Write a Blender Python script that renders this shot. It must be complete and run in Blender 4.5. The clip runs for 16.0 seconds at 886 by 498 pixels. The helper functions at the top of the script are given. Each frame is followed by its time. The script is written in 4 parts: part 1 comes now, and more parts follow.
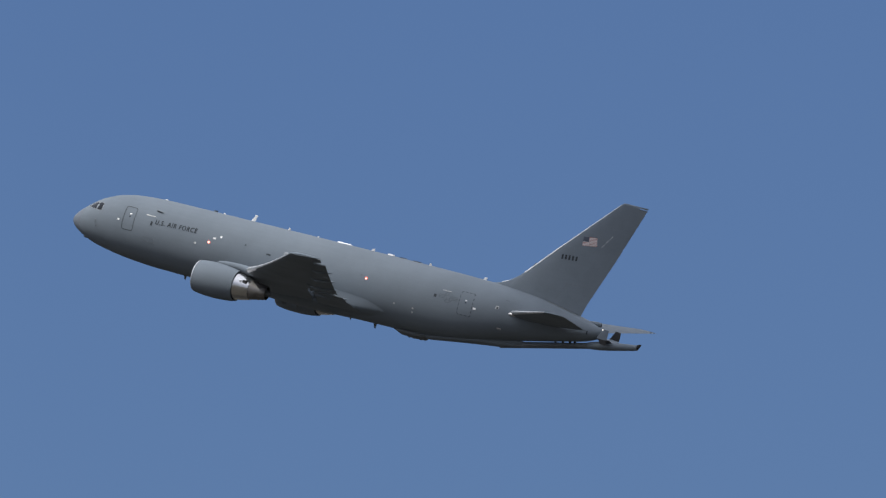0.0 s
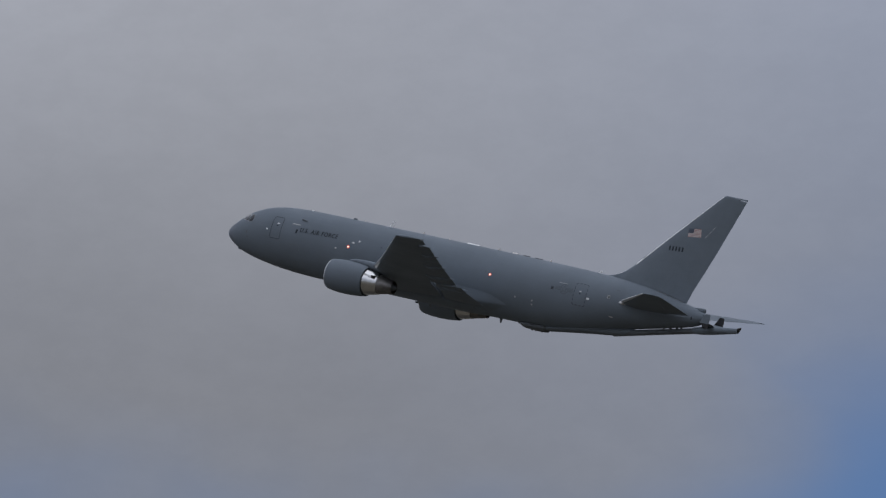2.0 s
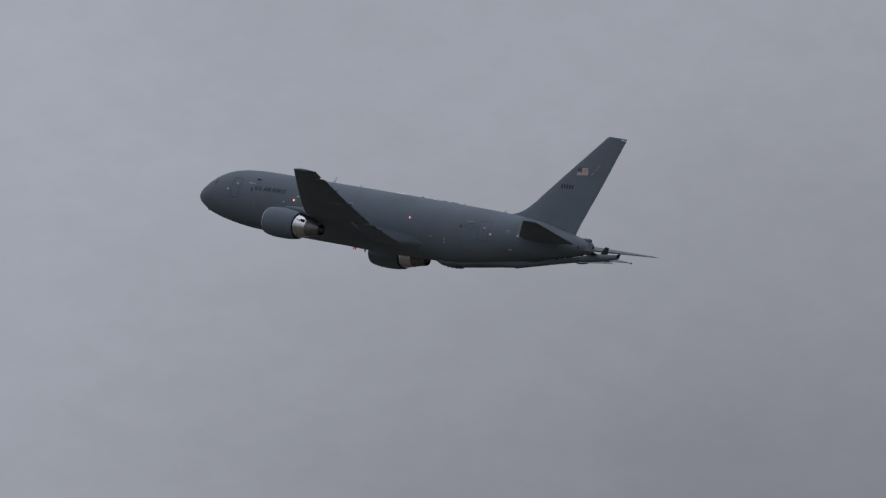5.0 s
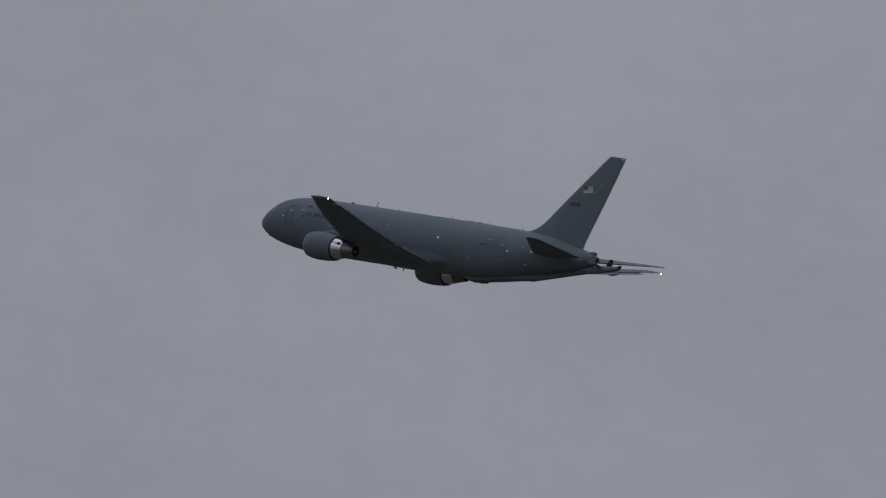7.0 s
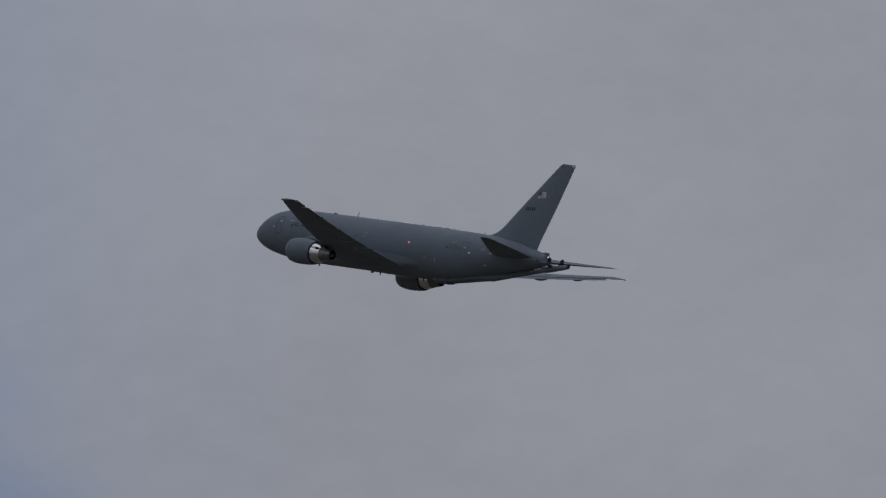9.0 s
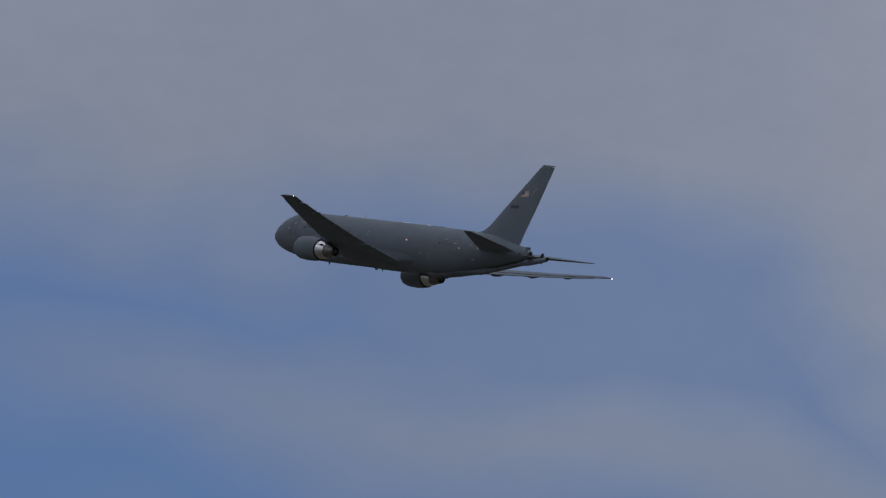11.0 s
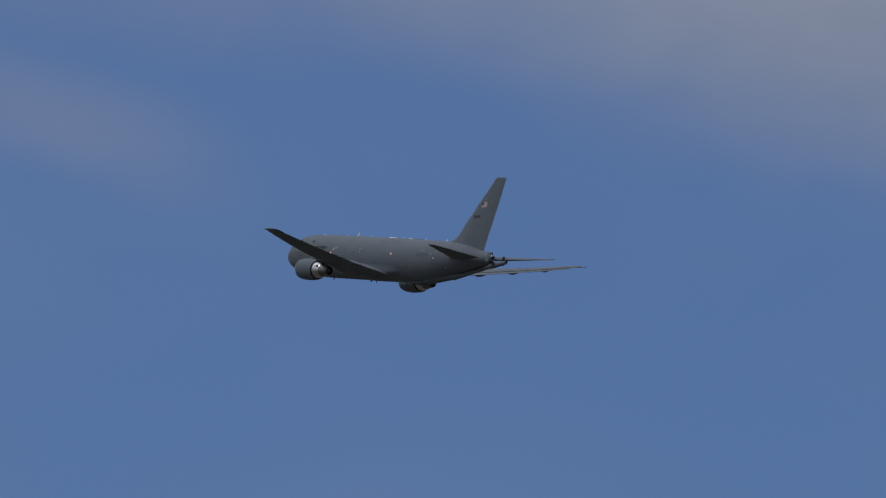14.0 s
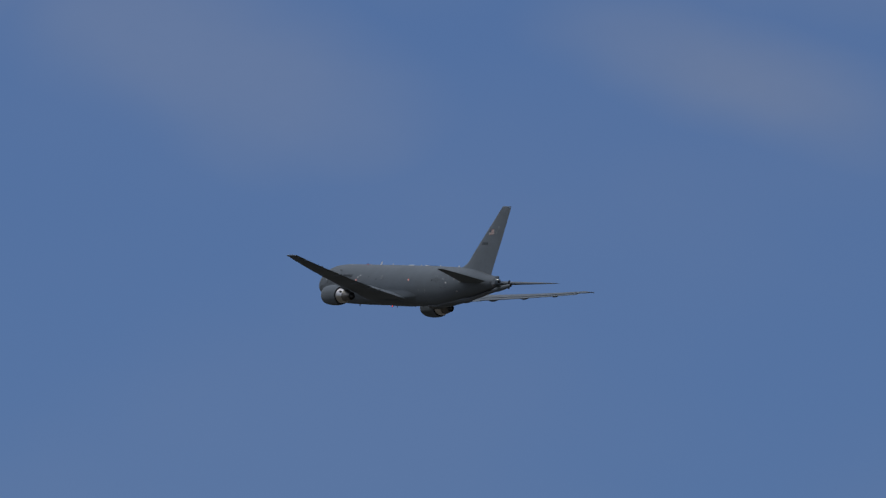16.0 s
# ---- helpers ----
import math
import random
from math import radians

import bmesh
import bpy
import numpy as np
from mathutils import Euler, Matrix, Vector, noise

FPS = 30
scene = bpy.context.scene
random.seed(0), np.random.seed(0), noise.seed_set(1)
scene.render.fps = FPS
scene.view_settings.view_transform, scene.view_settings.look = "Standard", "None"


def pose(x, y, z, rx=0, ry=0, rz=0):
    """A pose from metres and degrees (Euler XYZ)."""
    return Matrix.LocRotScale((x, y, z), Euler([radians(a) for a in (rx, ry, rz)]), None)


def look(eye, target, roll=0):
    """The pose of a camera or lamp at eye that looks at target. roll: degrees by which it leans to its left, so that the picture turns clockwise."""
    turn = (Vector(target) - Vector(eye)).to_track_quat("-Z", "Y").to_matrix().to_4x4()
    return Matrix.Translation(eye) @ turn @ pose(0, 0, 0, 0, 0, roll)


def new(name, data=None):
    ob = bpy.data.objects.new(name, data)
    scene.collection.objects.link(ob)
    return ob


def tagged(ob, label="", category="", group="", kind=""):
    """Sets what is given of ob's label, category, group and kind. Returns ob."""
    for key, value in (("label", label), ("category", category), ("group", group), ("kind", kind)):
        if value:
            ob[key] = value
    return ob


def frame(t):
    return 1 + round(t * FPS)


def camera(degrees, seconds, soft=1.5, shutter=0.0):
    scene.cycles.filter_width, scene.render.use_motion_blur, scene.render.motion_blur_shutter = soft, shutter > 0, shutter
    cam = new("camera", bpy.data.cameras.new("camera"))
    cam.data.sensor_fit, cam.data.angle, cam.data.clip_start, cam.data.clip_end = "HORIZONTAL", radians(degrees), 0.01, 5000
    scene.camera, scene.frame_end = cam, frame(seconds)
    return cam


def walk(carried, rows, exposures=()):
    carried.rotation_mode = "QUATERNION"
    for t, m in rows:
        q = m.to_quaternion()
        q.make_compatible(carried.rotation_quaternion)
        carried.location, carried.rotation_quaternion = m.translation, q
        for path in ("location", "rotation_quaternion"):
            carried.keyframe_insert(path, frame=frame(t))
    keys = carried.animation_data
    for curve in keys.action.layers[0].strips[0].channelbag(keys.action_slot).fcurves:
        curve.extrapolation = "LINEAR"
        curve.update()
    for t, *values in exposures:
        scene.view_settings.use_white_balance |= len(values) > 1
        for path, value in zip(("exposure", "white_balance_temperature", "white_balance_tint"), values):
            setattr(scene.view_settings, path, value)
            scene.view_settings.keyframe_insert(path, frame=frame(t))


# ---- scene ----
# The camera: a long lens on the ground, turning after an aircraft in its climb.
cam = camera(3.3, 16.0, soft=1.3)
CAMERA_ROWS = [
    (0, pose(0, 0, 1.7, 98.668, 0, -0.186)),
    (0.1, pose(0, 0, 1.7, 98.694, 0, 0.095)),
    (0.2, pose(0, 0, 1.7, 98.727, 0, 0.401)),
    (0.3, pose(0, 0, 1.7, 98.777, 0, 0.740)),
    (0.4, pose(0, 0, 1.7, 98.834, 0, 1.112)),
    (0.5, pose(0, 0, 1.7, 98.897, 0, 1.513)),
    (0.7, pose(0, 0, 1.7, 98.997, 0, 2.253)),
    (0.9, pose(0, 0, 1.7, 99.125, 0, 2.893)),
    (1, pose(0, 0, 1.7, 99.191, 0, 3.210)),
    (1.1, pose(0, 0, 1.7, 99.243, 0, 3.503)),
    (1.3, pose(0, 0, 1.7, 99.291, 0, 4.141)),
    (1.5, pose(0, 0, 1.7, 99.353, 0, 4.829)),
    (1.7, pose(0, 0, 1.7, 99.421, 0, 5.504)),
    (1.9, pose(0, 0, 1.7, 99.492, 0, 6.126)),
    (2, pose(0, 0, 1.7, 99.532, 0, 6.444)),
    (2.1, pose(0, 0, 1.7, 99.567, 0, 6.723)),
    (2.3, pose(0, 0, 1.7, 99.632, 0, 7.180)),
    (2.5, pose(0, 0, 1.7, 99.696, 0, 7.659)),
    (2.7, pose(0, 0, 1.7, 99.755, 0, 8.228)),
    (2.9, pose(0, 0, 1.7, 99.816, 0, 8.891)),
    (3, pose(0, 0, 1.7, 99.850, 0, 9.207)),
    (3.1, pose(0, 0, 1.7, 99.880, 0, 9.515)),
    (3.3, pose(0, 0, 1.7, 99.950, 0, 10.056)),
    (3.5, pose(0, 0, 1.7, 99.996, 0, 10.550)),
    (3.7, pose(0, 0, 1.7, 100.006, 0, 11.045)),
    (3.9, pose(0, 0, 1.7, 99.994, 0, 11.544)),
    (4, pose(0, 0, 1.7, 99.987, 0, 11.788)),
    (4.1, pose(0, 0, 1.7, 99.989, 0, 12.046)),
    (4.2, pose(0, 0, 1.7, 100.002, 0, 12.301)),
    (5.35, pose(0, 0, 1.7, 100.317, 0, 15.259)),
    (6.5, pose(0, 0, 1.7, 100.567, 0, 18.022)),
    (6.9, pose(0, 0, 1.7, 100.601, 0, 18.985)),
    (7, pose(0, 0, 1.7, 100.615, 0, 19.226)),
    (7.3, pose(0, 0, 1.7, 100.661, 0, 19.912)),
    (7.5, pose(0, 0, 1.7, 100.684, 0, 20.335)),
    (7.7, pose(0, 0, 1.7, 100.710, 0, 20.735)),
    (8, pose(0, 0, 1.7, 100.723, 0, 21.278)),
    (8.1, pose(0, 0, 1.7, 100.725, 0, 21.465)),
    (8.5, pose(0, 0, 1.7, 100.754, 0, 22.251)),
    (8.7, pose(0, 0, 1.7, 100.775, 0, 22.678)),
    (9.75, pose(0, 0, 1.7, 100.809, 0, 24.698)),
    (10.8, pose(0, 0, 1.7, 100.805, 0, 26.578)),
    (11, pose(0, 0, 1.7, 100.807, 0, 26.930)),
    (11.1, pose(0, 0, 1.7, 100.809, 0, 27.094)),
    (11.5, pose(0, 0, 1.7, 100.796, 0, 27.704)),
    (11.7, pose(0, 0, 1.7, 100.788, 0, 28.001)),
    (11.9, pose(0, 0, 1.7, 100.769, 0, 28.266)),
    (12, pose(0, 0, 1.7, 100.766, 0, 28.403)),
    (12.3, pose(0, 0, 1.7, 100.792, 0, 28.827)),
    (12.5, pose(0, 0, 1.7, 100.798, 0, 29.134)),
    (12.7, pose(0, 0, 1.7, 100.786, 0, 29.490)),
    (12.9, pose(0, 0, 1.7, 100.769, 0, 29.842)),
    (13, pose(0, 0, 1.7, 100.749, 0, 30.012)),
    (13.1, pose(0, 0, 1.7, 100.748, 0, 30.186)),
    (13.3, pose(0, 0, 1.7, 100.750, 0, 30.509)),
    (13.5, pose(0, 0, 1.7, 100.744, 0, 30.798)),
    (13.9, pose(0, 0, 1.7, 100.686, 0, 31.333)),
    (14, pose(0, 0, 1.7, 100.663, 0, 31.460)),
    (14.3, pose(0, 0, 1.7, 100.620, 0, 31.875)),
    (14.5, pose(0, 0, 1.7, 100.615, 0, 32.147)),
    (14.7, pose(0, 0, 1.7, 100.618, 0, 32.407)),
    (14.9, pose(0, 0, 1.7, 100.625, 0, 32.654)),
    (15, pose(0, 0, 1.7, 100.616, 0, 32.774)),
    (15.1, pose(0, 0, 1.7, 100.607, 0, 32.905)),
    (15.3, pose(0, 0, 1.7, 100.573, 0, 33.177)),
    (15.5, pose(0, 0, 1.7, 100.564, 0, 33.461)),
    (15.7, pose(0, 0, 1.7, 100.553, 0, 33.733)),
    (15.9, pose(0, 0, 1.7, 100.533, 0, 33.970)),
    (16, pose(0, 0, 1.7, 100.520, 0, 34.080)),
]

FLIGHT_ROWS = [
    (0, pose(-0.00, 1188.30, 181.15, 3.63, 16.70, -23.14)),
    (0.5, pose(-33.29, 1202.78, 188.57, 3.90, 16.32, -22.86)),
    (1, pose(-66.82, 1217.35, 195.96, 3.29, 15.97, -22.82)),
    (1.5, pose(-100.60, 1232.02, 203.33, 2.14, 15.77, -22.99)),
    (2, pose(-134.60, 1246.78, 210.67, 0.81, 15.75, -23.03)),
    (2.5, pose(-168.83, 1261.63, 217.97, -0.45, 15.77, -23.13)),
    (3, pose(-203.28, 1276.58, 225.23, -0.94, 15.74, -23.22)),
    (3.5, pose(-237.94, 1291.62, 232.44, -1.35, 15.51, -23.23)),
    (4, pose(-272.80, 1306.76, 239.60, -2.18, 14.97, -23.32)),
    (4.2, pose(-286.80, 1312.84, 242.45, -2.40, 14.75, -23.38)),
    (5.35, pose(-367.89, 1348.11, 258.61, -1.93, 14.45, -24.20)),
    (6.5, pose(-449.91, 1383.89, 274.36, -1.46, 14.15, -25.02)),
    (7, pose(-485.84, 1399.61, 281.07, -1.38, 14.17, -24.91)),
    (7.5, pose(-521.93, 1415.42, 287.68, -1.66, 14.18, -24.87)),
    (8, pose(-558.17, 1431.33, 294.18, -2.06, 14.05, -24.81)),
    (8.5, pose(-594.54, 1447.34, 300.58, -2.46, 13.79, -24.64)),
    (8.7, pose(-609.13, 1453.77, 303.11, -2.65, 13.68, -24.57)),
    (9.75, pose(-686.04, 1487.79, 316.06, -3.76, 13.36, -24.39)),
    (10.8, pose(-763.47, 1522.26, 328.45, -4.88, 13.04, -24.21)),
    (11, pose(-778.26, 1528.87, 330.74, -4.65, 13.01, -24.16)),
    (11.5, pose(-815.33, 1545.48, 336.37, -3.62, 12.89, -24.08)),
    (12, pose(-852.49, 1562.18, 341.84, -2.13, 12.60, -24.16)),
    (12.5, pose(-889.73, 1578.99, 347.16, -0.77, 12.29, -24.34)),
    (13, pose(-927.04, 1595.90, 352.32, 0.04, 11.89, -24.50)),
    (13.5, pose(-964.43, 1612.91, 357.31, 0.22, 11.42, -24.65)),
    (14, pose(-1001.88, 1630.02, 362.12, 0.07, 10.99, -24.62)),
    (14.5, pose(-1039.38, 1647.23, 366.76, -0.44, 10.71, -24.57)),
    (15, pose(-1076.93, 1664.55, 371.21, -0.85, 10.53, -24.52)),
    (15.5, pose(-1114.52, 1681.97, 375.47, -0.83, 10.31, -24.49)),
    (16, pose(-1152.15, 1699.49, 379.53, -0.70, 10.15, -24.50)),
]

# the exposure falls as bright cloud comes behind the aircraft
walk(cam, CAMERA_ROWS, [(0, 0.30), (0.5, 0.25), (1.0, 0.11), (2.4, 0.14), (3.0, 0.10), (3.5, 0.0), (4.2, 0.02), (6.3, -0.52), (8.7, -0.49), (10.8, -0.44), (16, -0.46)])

# ---- world and sun ----
SUN_AZIMUTH, SUN_HEIGHT = -122.0, 54.0   # degrees from +Y towards +X, and above the horizon


def node(tree, kind, values=(), **settings):
    n = tree.nodes.new(kind)
    for key, value in settings.items():
        setattr(n, key, value)
    for i, v in values:
        if hasattr(v, "is_linked"):
            tree.links.new(v, n.inputs[i])
        else:
            n.inputs[i].default_value = v
    return n


def calc(tree, op, a, b=0.0, c=0.0):
    return node(tree, "ShaderNodeMath", ((0, a), (1, b), (2, c)), operation=op).outputs[0]


def step(tree, v, lo, hi, a=0.0, b=1.0):
    return node(tree, "ShaderNodeMapRange", ((0, v), (1, lo), (2, hi), (3, a), (4, b)), interpolation_type="SMOOTHSTEP").outputs[0]


def make_world():
    world = bpy.data.worlds.new("sky")
    world.use_nodes = True
    scene.world = world
    tree = world.node_tree
    tree.nodes.clear()
    sky = node(tree, "ShaderNodeTexSky", sky_type="NISHITA", sun_disc=False, sun_elevation=radians(SUN_HEIGHT),
               sun_rotation=radians(SUN_AZIMUTH), altitude=200.0, air_density=1.0, dust_density=1.4, ozone_density=1.6)
    blue = node(tree, "ShaderNodeMix", ((0, 1.0), (6, sky.outputs[0]), (7, (0.347, 0.447, 0.672, 1))), data_type="RGBA", blend_type="MULTIPLY").outputs[2]
    way = node(tree, "ShaderNodeTexCoord").outputs["Generated"]
    xyz = node(tree, "ShaderNodeSeparateXYZ", ((0, way),))
    x, y, z = xyz.outputs
    az = calc(tree, "MULTIPLY", calc(tree, "ARCTAN2", x, y), 57.2958)
    el = calc(tree, "MULTIPLY", calc(tree, "ARCSINE", z), 57.2958)
    flat = node(tree, "ShaderNodeCombineXYZ", ((0, az), (1, calc(tree, "MULTIPLY", el, 1.7)), (2, 0.0))).outputs[0]
    broad = node(tree, "ShaderNodeTexNoise", ((0, flat), (2, 0.45), (3, 3.0), (4, 0.5)), noise_dimensions="2D").outputs[0]
    fine = node(tree, "ShaderNodeTexNoise", ((0, flat), (2, 0.42), (3, 3.0), (4, 0.45)), noise_dimensions="2D").outputs[0]
    ragged = calc(tree, "SUBTRACT", broad, 0.5)
    # the bank's near edge leans with height; it thins out to torn veils farther round
    lip = calc(tree, "SUBTRACT", calc(tree, "SUBTRACT", el, 9.02), calc(tree, "MULTIPLY", calc(tree, "ADD", az, 4.86), 0.34))
    lip = step(tree, calc(tree, "ADD", lip, calc(tree, "MULTIPLY", ragged, 0.9)), -0.5, 0.6)
    body = calc(tree, "SUBTRACT", calc(tree, "ADD", -5.0, calc(tree, "MULTIPLY", calc(tree, "SUBTRACT", el, 9.0), 0.6)), az)
    body = step(tree, calc(tree, "ADD", body, calc(tree, "MULTIPLY", ragged, 1.5)), -0.6, 0.8)
    begin = calc(tree, "MULTIPLY", calc(tree, "MAXIMUM", lip, body), step(tree, az, -3.0, -7.5, 0.68, 1.0))
    # farther round its base lifts in steps, and a thin streak trails below it
    base = calc(tree, "ADD", calc(tree, "ADD", step(tree, az, -22.4, -26.4, 8.2, 10.7), step(tree, az, -26.5, -29.5, 0.0, 0.38)), step(tree, az, -30.2, -32.8, 0.0, 0.7))
    end = step(tree, calc(tree, "ADD", calc(tree, "SUBTRACT", el, base), calc(tree, "MULTIPLY", ragged, 1.35)), -0.55, 0.65)
    end = calc(tree, "MULTIPLY", end, calc(tree, "MULTIPLY", step(tree, az, -23.4, -26.0, 1.0, 0.76), step(tree, az, -29.0, -31.5, 1.0, 0.75)))
    bank = calc(tree, "MULTIPLY", begin, end)
    line = calc(tree, "SUBTRACT", el, calc(tree, "SUBTRACT", 10.36, calc(tree, "MULTIPLY", calc(tree, "ADD", az, 28.3), 0.14)))
    line = calc(tree, "ABSOLUTE", calc(tree, "ADD", line, calc(tree, "MULTIPLY", ragged, 0.9)))
    trail = calc(tree, "MULTIPLY", step(tree, line, 0.58, 0.0), step(tree, az, -30.2, -26.5, 0.0, 0.6))
    trail = calc(tree, "MULTIPLY", trail, step(tree, az, -23.0, -24.5))
    veil = calc(tree, "MULTIPLY", calc(tree, "MULTIPLY", step(tree, fine, 0.36, 0.7), step(tree, az, -29.5, -27.0, 0.2, 1.0)), step(tree, az, -24.0, -26.0, 0.0, 0.3))
    veil = calc(tree, "MAXIMUM", veil, trail)
    # two torn streaks lie alone in the blue beyond
    streaks = 0.0
    for at_az, at_el, long, thick, dense in ((-32.9, 11.12, 1.35, 3.0, 0.29), (-35.1, 11.3, 1.0, 2.4, 0.21)):
        a, e = calc(tree, "SUBTRACT", az, at_az), calc(tree, "SUBTRACT", el, at_el)
        along = calc(tree, "MULTIPLY", a, long)
        across = calc(tree, "ADD", calc(tree, "MULTIPLY", a, 0.8), calc(tree, "MULTIPLY", e, thick))
        far = calc(tree, "SQRT", calc(tree, "ADD", calc(tree, "MULTIPLY", along, along), calc(tree, "MULTIPLY", across, across)))
        streaks = calc(tree, "MAXIMUM", streaks, step(tree, calc(tree, "ADD", far, calc(tree, "MULTIPLY", ragged, 1.6)), 1.2, 0.1, 0.0, dense))
    cover = calc(tree, "MAXIMUM", bank, calc(tree, "MAXIMUM", veil, streaks))
    # overhead the sky is broken cloud all round
    aloft = calc(tree, "MULTIPLY", step(tree, el, 14.0, 24.0), step(tree, broad, 0.40, 0.62, 0.75, 1.0))
    cover = calc(tree, "MAXIMUM", cover, aloft)
    round_about = calc(tree, "MAXIMUM", step(tree, az, 4.0, 14.0), step(tree, az, -38.0, -48.0))
    cover = calc(tree, "MAXIMUM", cover, calc(tree, "MULTIPLY", round_about, step(tree, broad, 0.40, 0.62, 0.75, 1.0)))
    shade = step(tree, node(tree, "ShaderNodeTexNoise", ((0, flat), (2, 0.35), (3, 4.0), (4, 0.5)), noise_dimensions="2D").outputs[0], 0.3, 0.7, 0.955, 1.045)
    climb = step(tree, el, 8.8, 11.0, 0.80, 1.24)
    climb = node(tree, "ShaderNodeMix", ((0, step(tree, az, -12.0, -18.0)), (2, climb), (3, 0.97))).outputs[0]
    shade = calc(tree, "MULTIPLY", shade, climb)
    wisp = node(tree, "ShaderNodeTexNoise", ((0, flat), (2, 5.0), (3, 4.0), (4, 0.65)), noise_dimensions="2D").outputs[0]
    shade = calc(tree, "MULTIPLY", shade, step(tree, wisp, 0.25, 0.75, 0.98, 1.02))
    # the bank's brightness steps with azimuth, balanced against the exposure keys
    shade = calc(tree, "MULTIPLY", shade, step(tree, az, -12.5, -17.0, 0.99, 1.40))
    shade = calc(tree, "MULTIPLY", shade, step(tree, az, -24.0, -27.0, 1.0, 0.95))
    shade = calc(tree, "MULTIPLY", shade, step(tree, az, -10.5, -7.0, 1.07, 1.03))
    shade = calc(tree, "MULTIPLY", shade, step(tree, az, -6.6, -4.6, 1.0, 1.05))
    # an overcast sky is three times as bright overhead as at the horizon
    shade = calc(tree, "MULTIPLY", shade, calc(tree, "MULTIPLY_ADD", z, 2 / 1.347, 1 / 1.347))
    # extra gain overhead, out of view, added to brighten the shaded aircraft
    shade = calc(tree, "MULTIPLY", shade, step(tree, el, 14.0, 32.0, 1.0, 1.4))
    grey = node(tree, "ShaderNodeMix", ((0, 1.0), (6, (2.56, 2.68, 3.06, 1)), (7, node(tree, "ShaderNodeCombineXYZ", ((0, shade), (1, shade), (2, shade))).outputs[0])), data_type="RGBA", blend_type="MULTIPLY").outputs[2]
    # gain on the blue by azimuth, which offsets the keyed exposure
    blue_gain = calc(tree, "MULTIPLY", step(tree, az, -16.0, -26.0, 0.98, 1.38), step(tree, az, -3.7, -1.0, 1.02, 0.90))
    blue = node(tree, "ShaderNodeMix", ((0, 1.0), (6, blue), (7, node(tree, "ShaderNodeCombineXYZ", ((0, blue_gain), (1, blue_gain), (2, blue_gain))).outputs[0])), data_type="RGBA", blend_type="MULTIPLY").outputs[2]
    mixed = node(tree, "ShaderNodeMix", ((0, cover), (6, blue), (7, grey)), data_type="RGBA").outputs[2]
    back = node(tree, "ShaderNodeBackground", ((0, mixed), (1, 0.1)))
    out = tree.nodes.new("ShaderNodeOutputWorld")
    tree.links.new(back.outputs[0], out.inputs[0])


make_world()
sun = new("sun", bpy.data.lights.new("sun", "SUN"))
sun.data.energy, sun.data.angle, sun.data.color = 2.55, radians(1.5), (1.0, 0.98, 0.95)
sun_way = Vector((math.sin(radians(SUN_AZIMUTH)) * math.cos(radians(SUN_HEIGHT)), math.cos(radians(SUN_AZIMUTH)) * math.cos(radians(SUN_HEIGHT)), math.sin(radians(SUN_HEIGHT))))
sun.matrix_world = look(sun_way * 100, (0, 0, 0))


# ---- materials ----
def material(name, colour, rough=0.5, metal=0.0, vary=0.06, size=1.5, streak=0.0, bump=0.0, second=None, emit=0.0, fine=14.0, gloss=0.5):
    """A painted or bare surface: broad stains, fine grain, streaks along the airflow and slight relief."""
    mat = bpy.data.materials.new(name)
    mat.use_nodes = True
    tree = mat.node_tree
    bsdf = tree.nodes["Principled BSDF"]
    where = node(tree, "ShaderNodeTexCoord").outputs["Object"]
    wide = node(tree, "ShaderNodeTexNoise", ((0, where), (2, 1 / size), (3, 4.0), (4, 0.6))).outputs[0]
    grain = node(tree, "ShaderNodeTexNoise", ((0, where), (2, fine), (3, 3.0))).outputs[0]
    amount = calc(tree, "ADD", calc(tree, "MULTIPLY", wide, 0.65), calc(tree, "MULTIPLY", grain, 0.35))
    if streak:
        drawn = node(tree, "ShaderNodeMapping", ((0, where), (3, (0.12, 1.6, 1.6)))).outputs[0]
        line = node(tree, "ShaderNodeTexNoise", ((0, drawn), (2, 2.2), (3, 5.0), (4, 0.65))).outputs[0]
        amount = calc(tree, "ADD", calc(tree, "MULTIPLY", amount, 1 - streak), calc(tree, "MULTIPLY", line, streak))
    low = [c * (1 - 2.2 * vary) for c in (second or colour)]
    high = [min(c * (1 + 2.2 * vary), 1) for c in colour]
    ramp = step(tree, amount, 0.3, 0.7)
    tint = node(tree, "ShaderNodeMix", ((0, ramp), (6, (*low, 1)), (7, (*high, 1))), data_type="RGBA").outputs[2]
    tree.links.new(tint, bsdf.inputs["Base Color"])
    tree.links.new(step(tree, amount, 0.3, 0.7, rough + 0.08, max(rough - 0.06, 0.03)), bsdf.inputs["Roughness"])
    bsdf.inputs["Metallic"].default_value = metal
    bsdf.inputs["Specular IOR Level"].default_value = gloss
    if bump:
        relief = node(tree, "ShaderNodeBump", ((0, 0.5), (1, bump), (2, amount)))
        relief.inputs["Height"].default_value = 0
        tree.links.new(amount, relief.inputs["Height"])
        tree.links.new(relief.outputs[0], bsdf.inputs["Normal"])
    if emit:
        bsdf.inputs["Emission Color"].default_value = (*colour, 1)
        bsdf.inputs["Emission Strength"].default_value = emit
    return mat


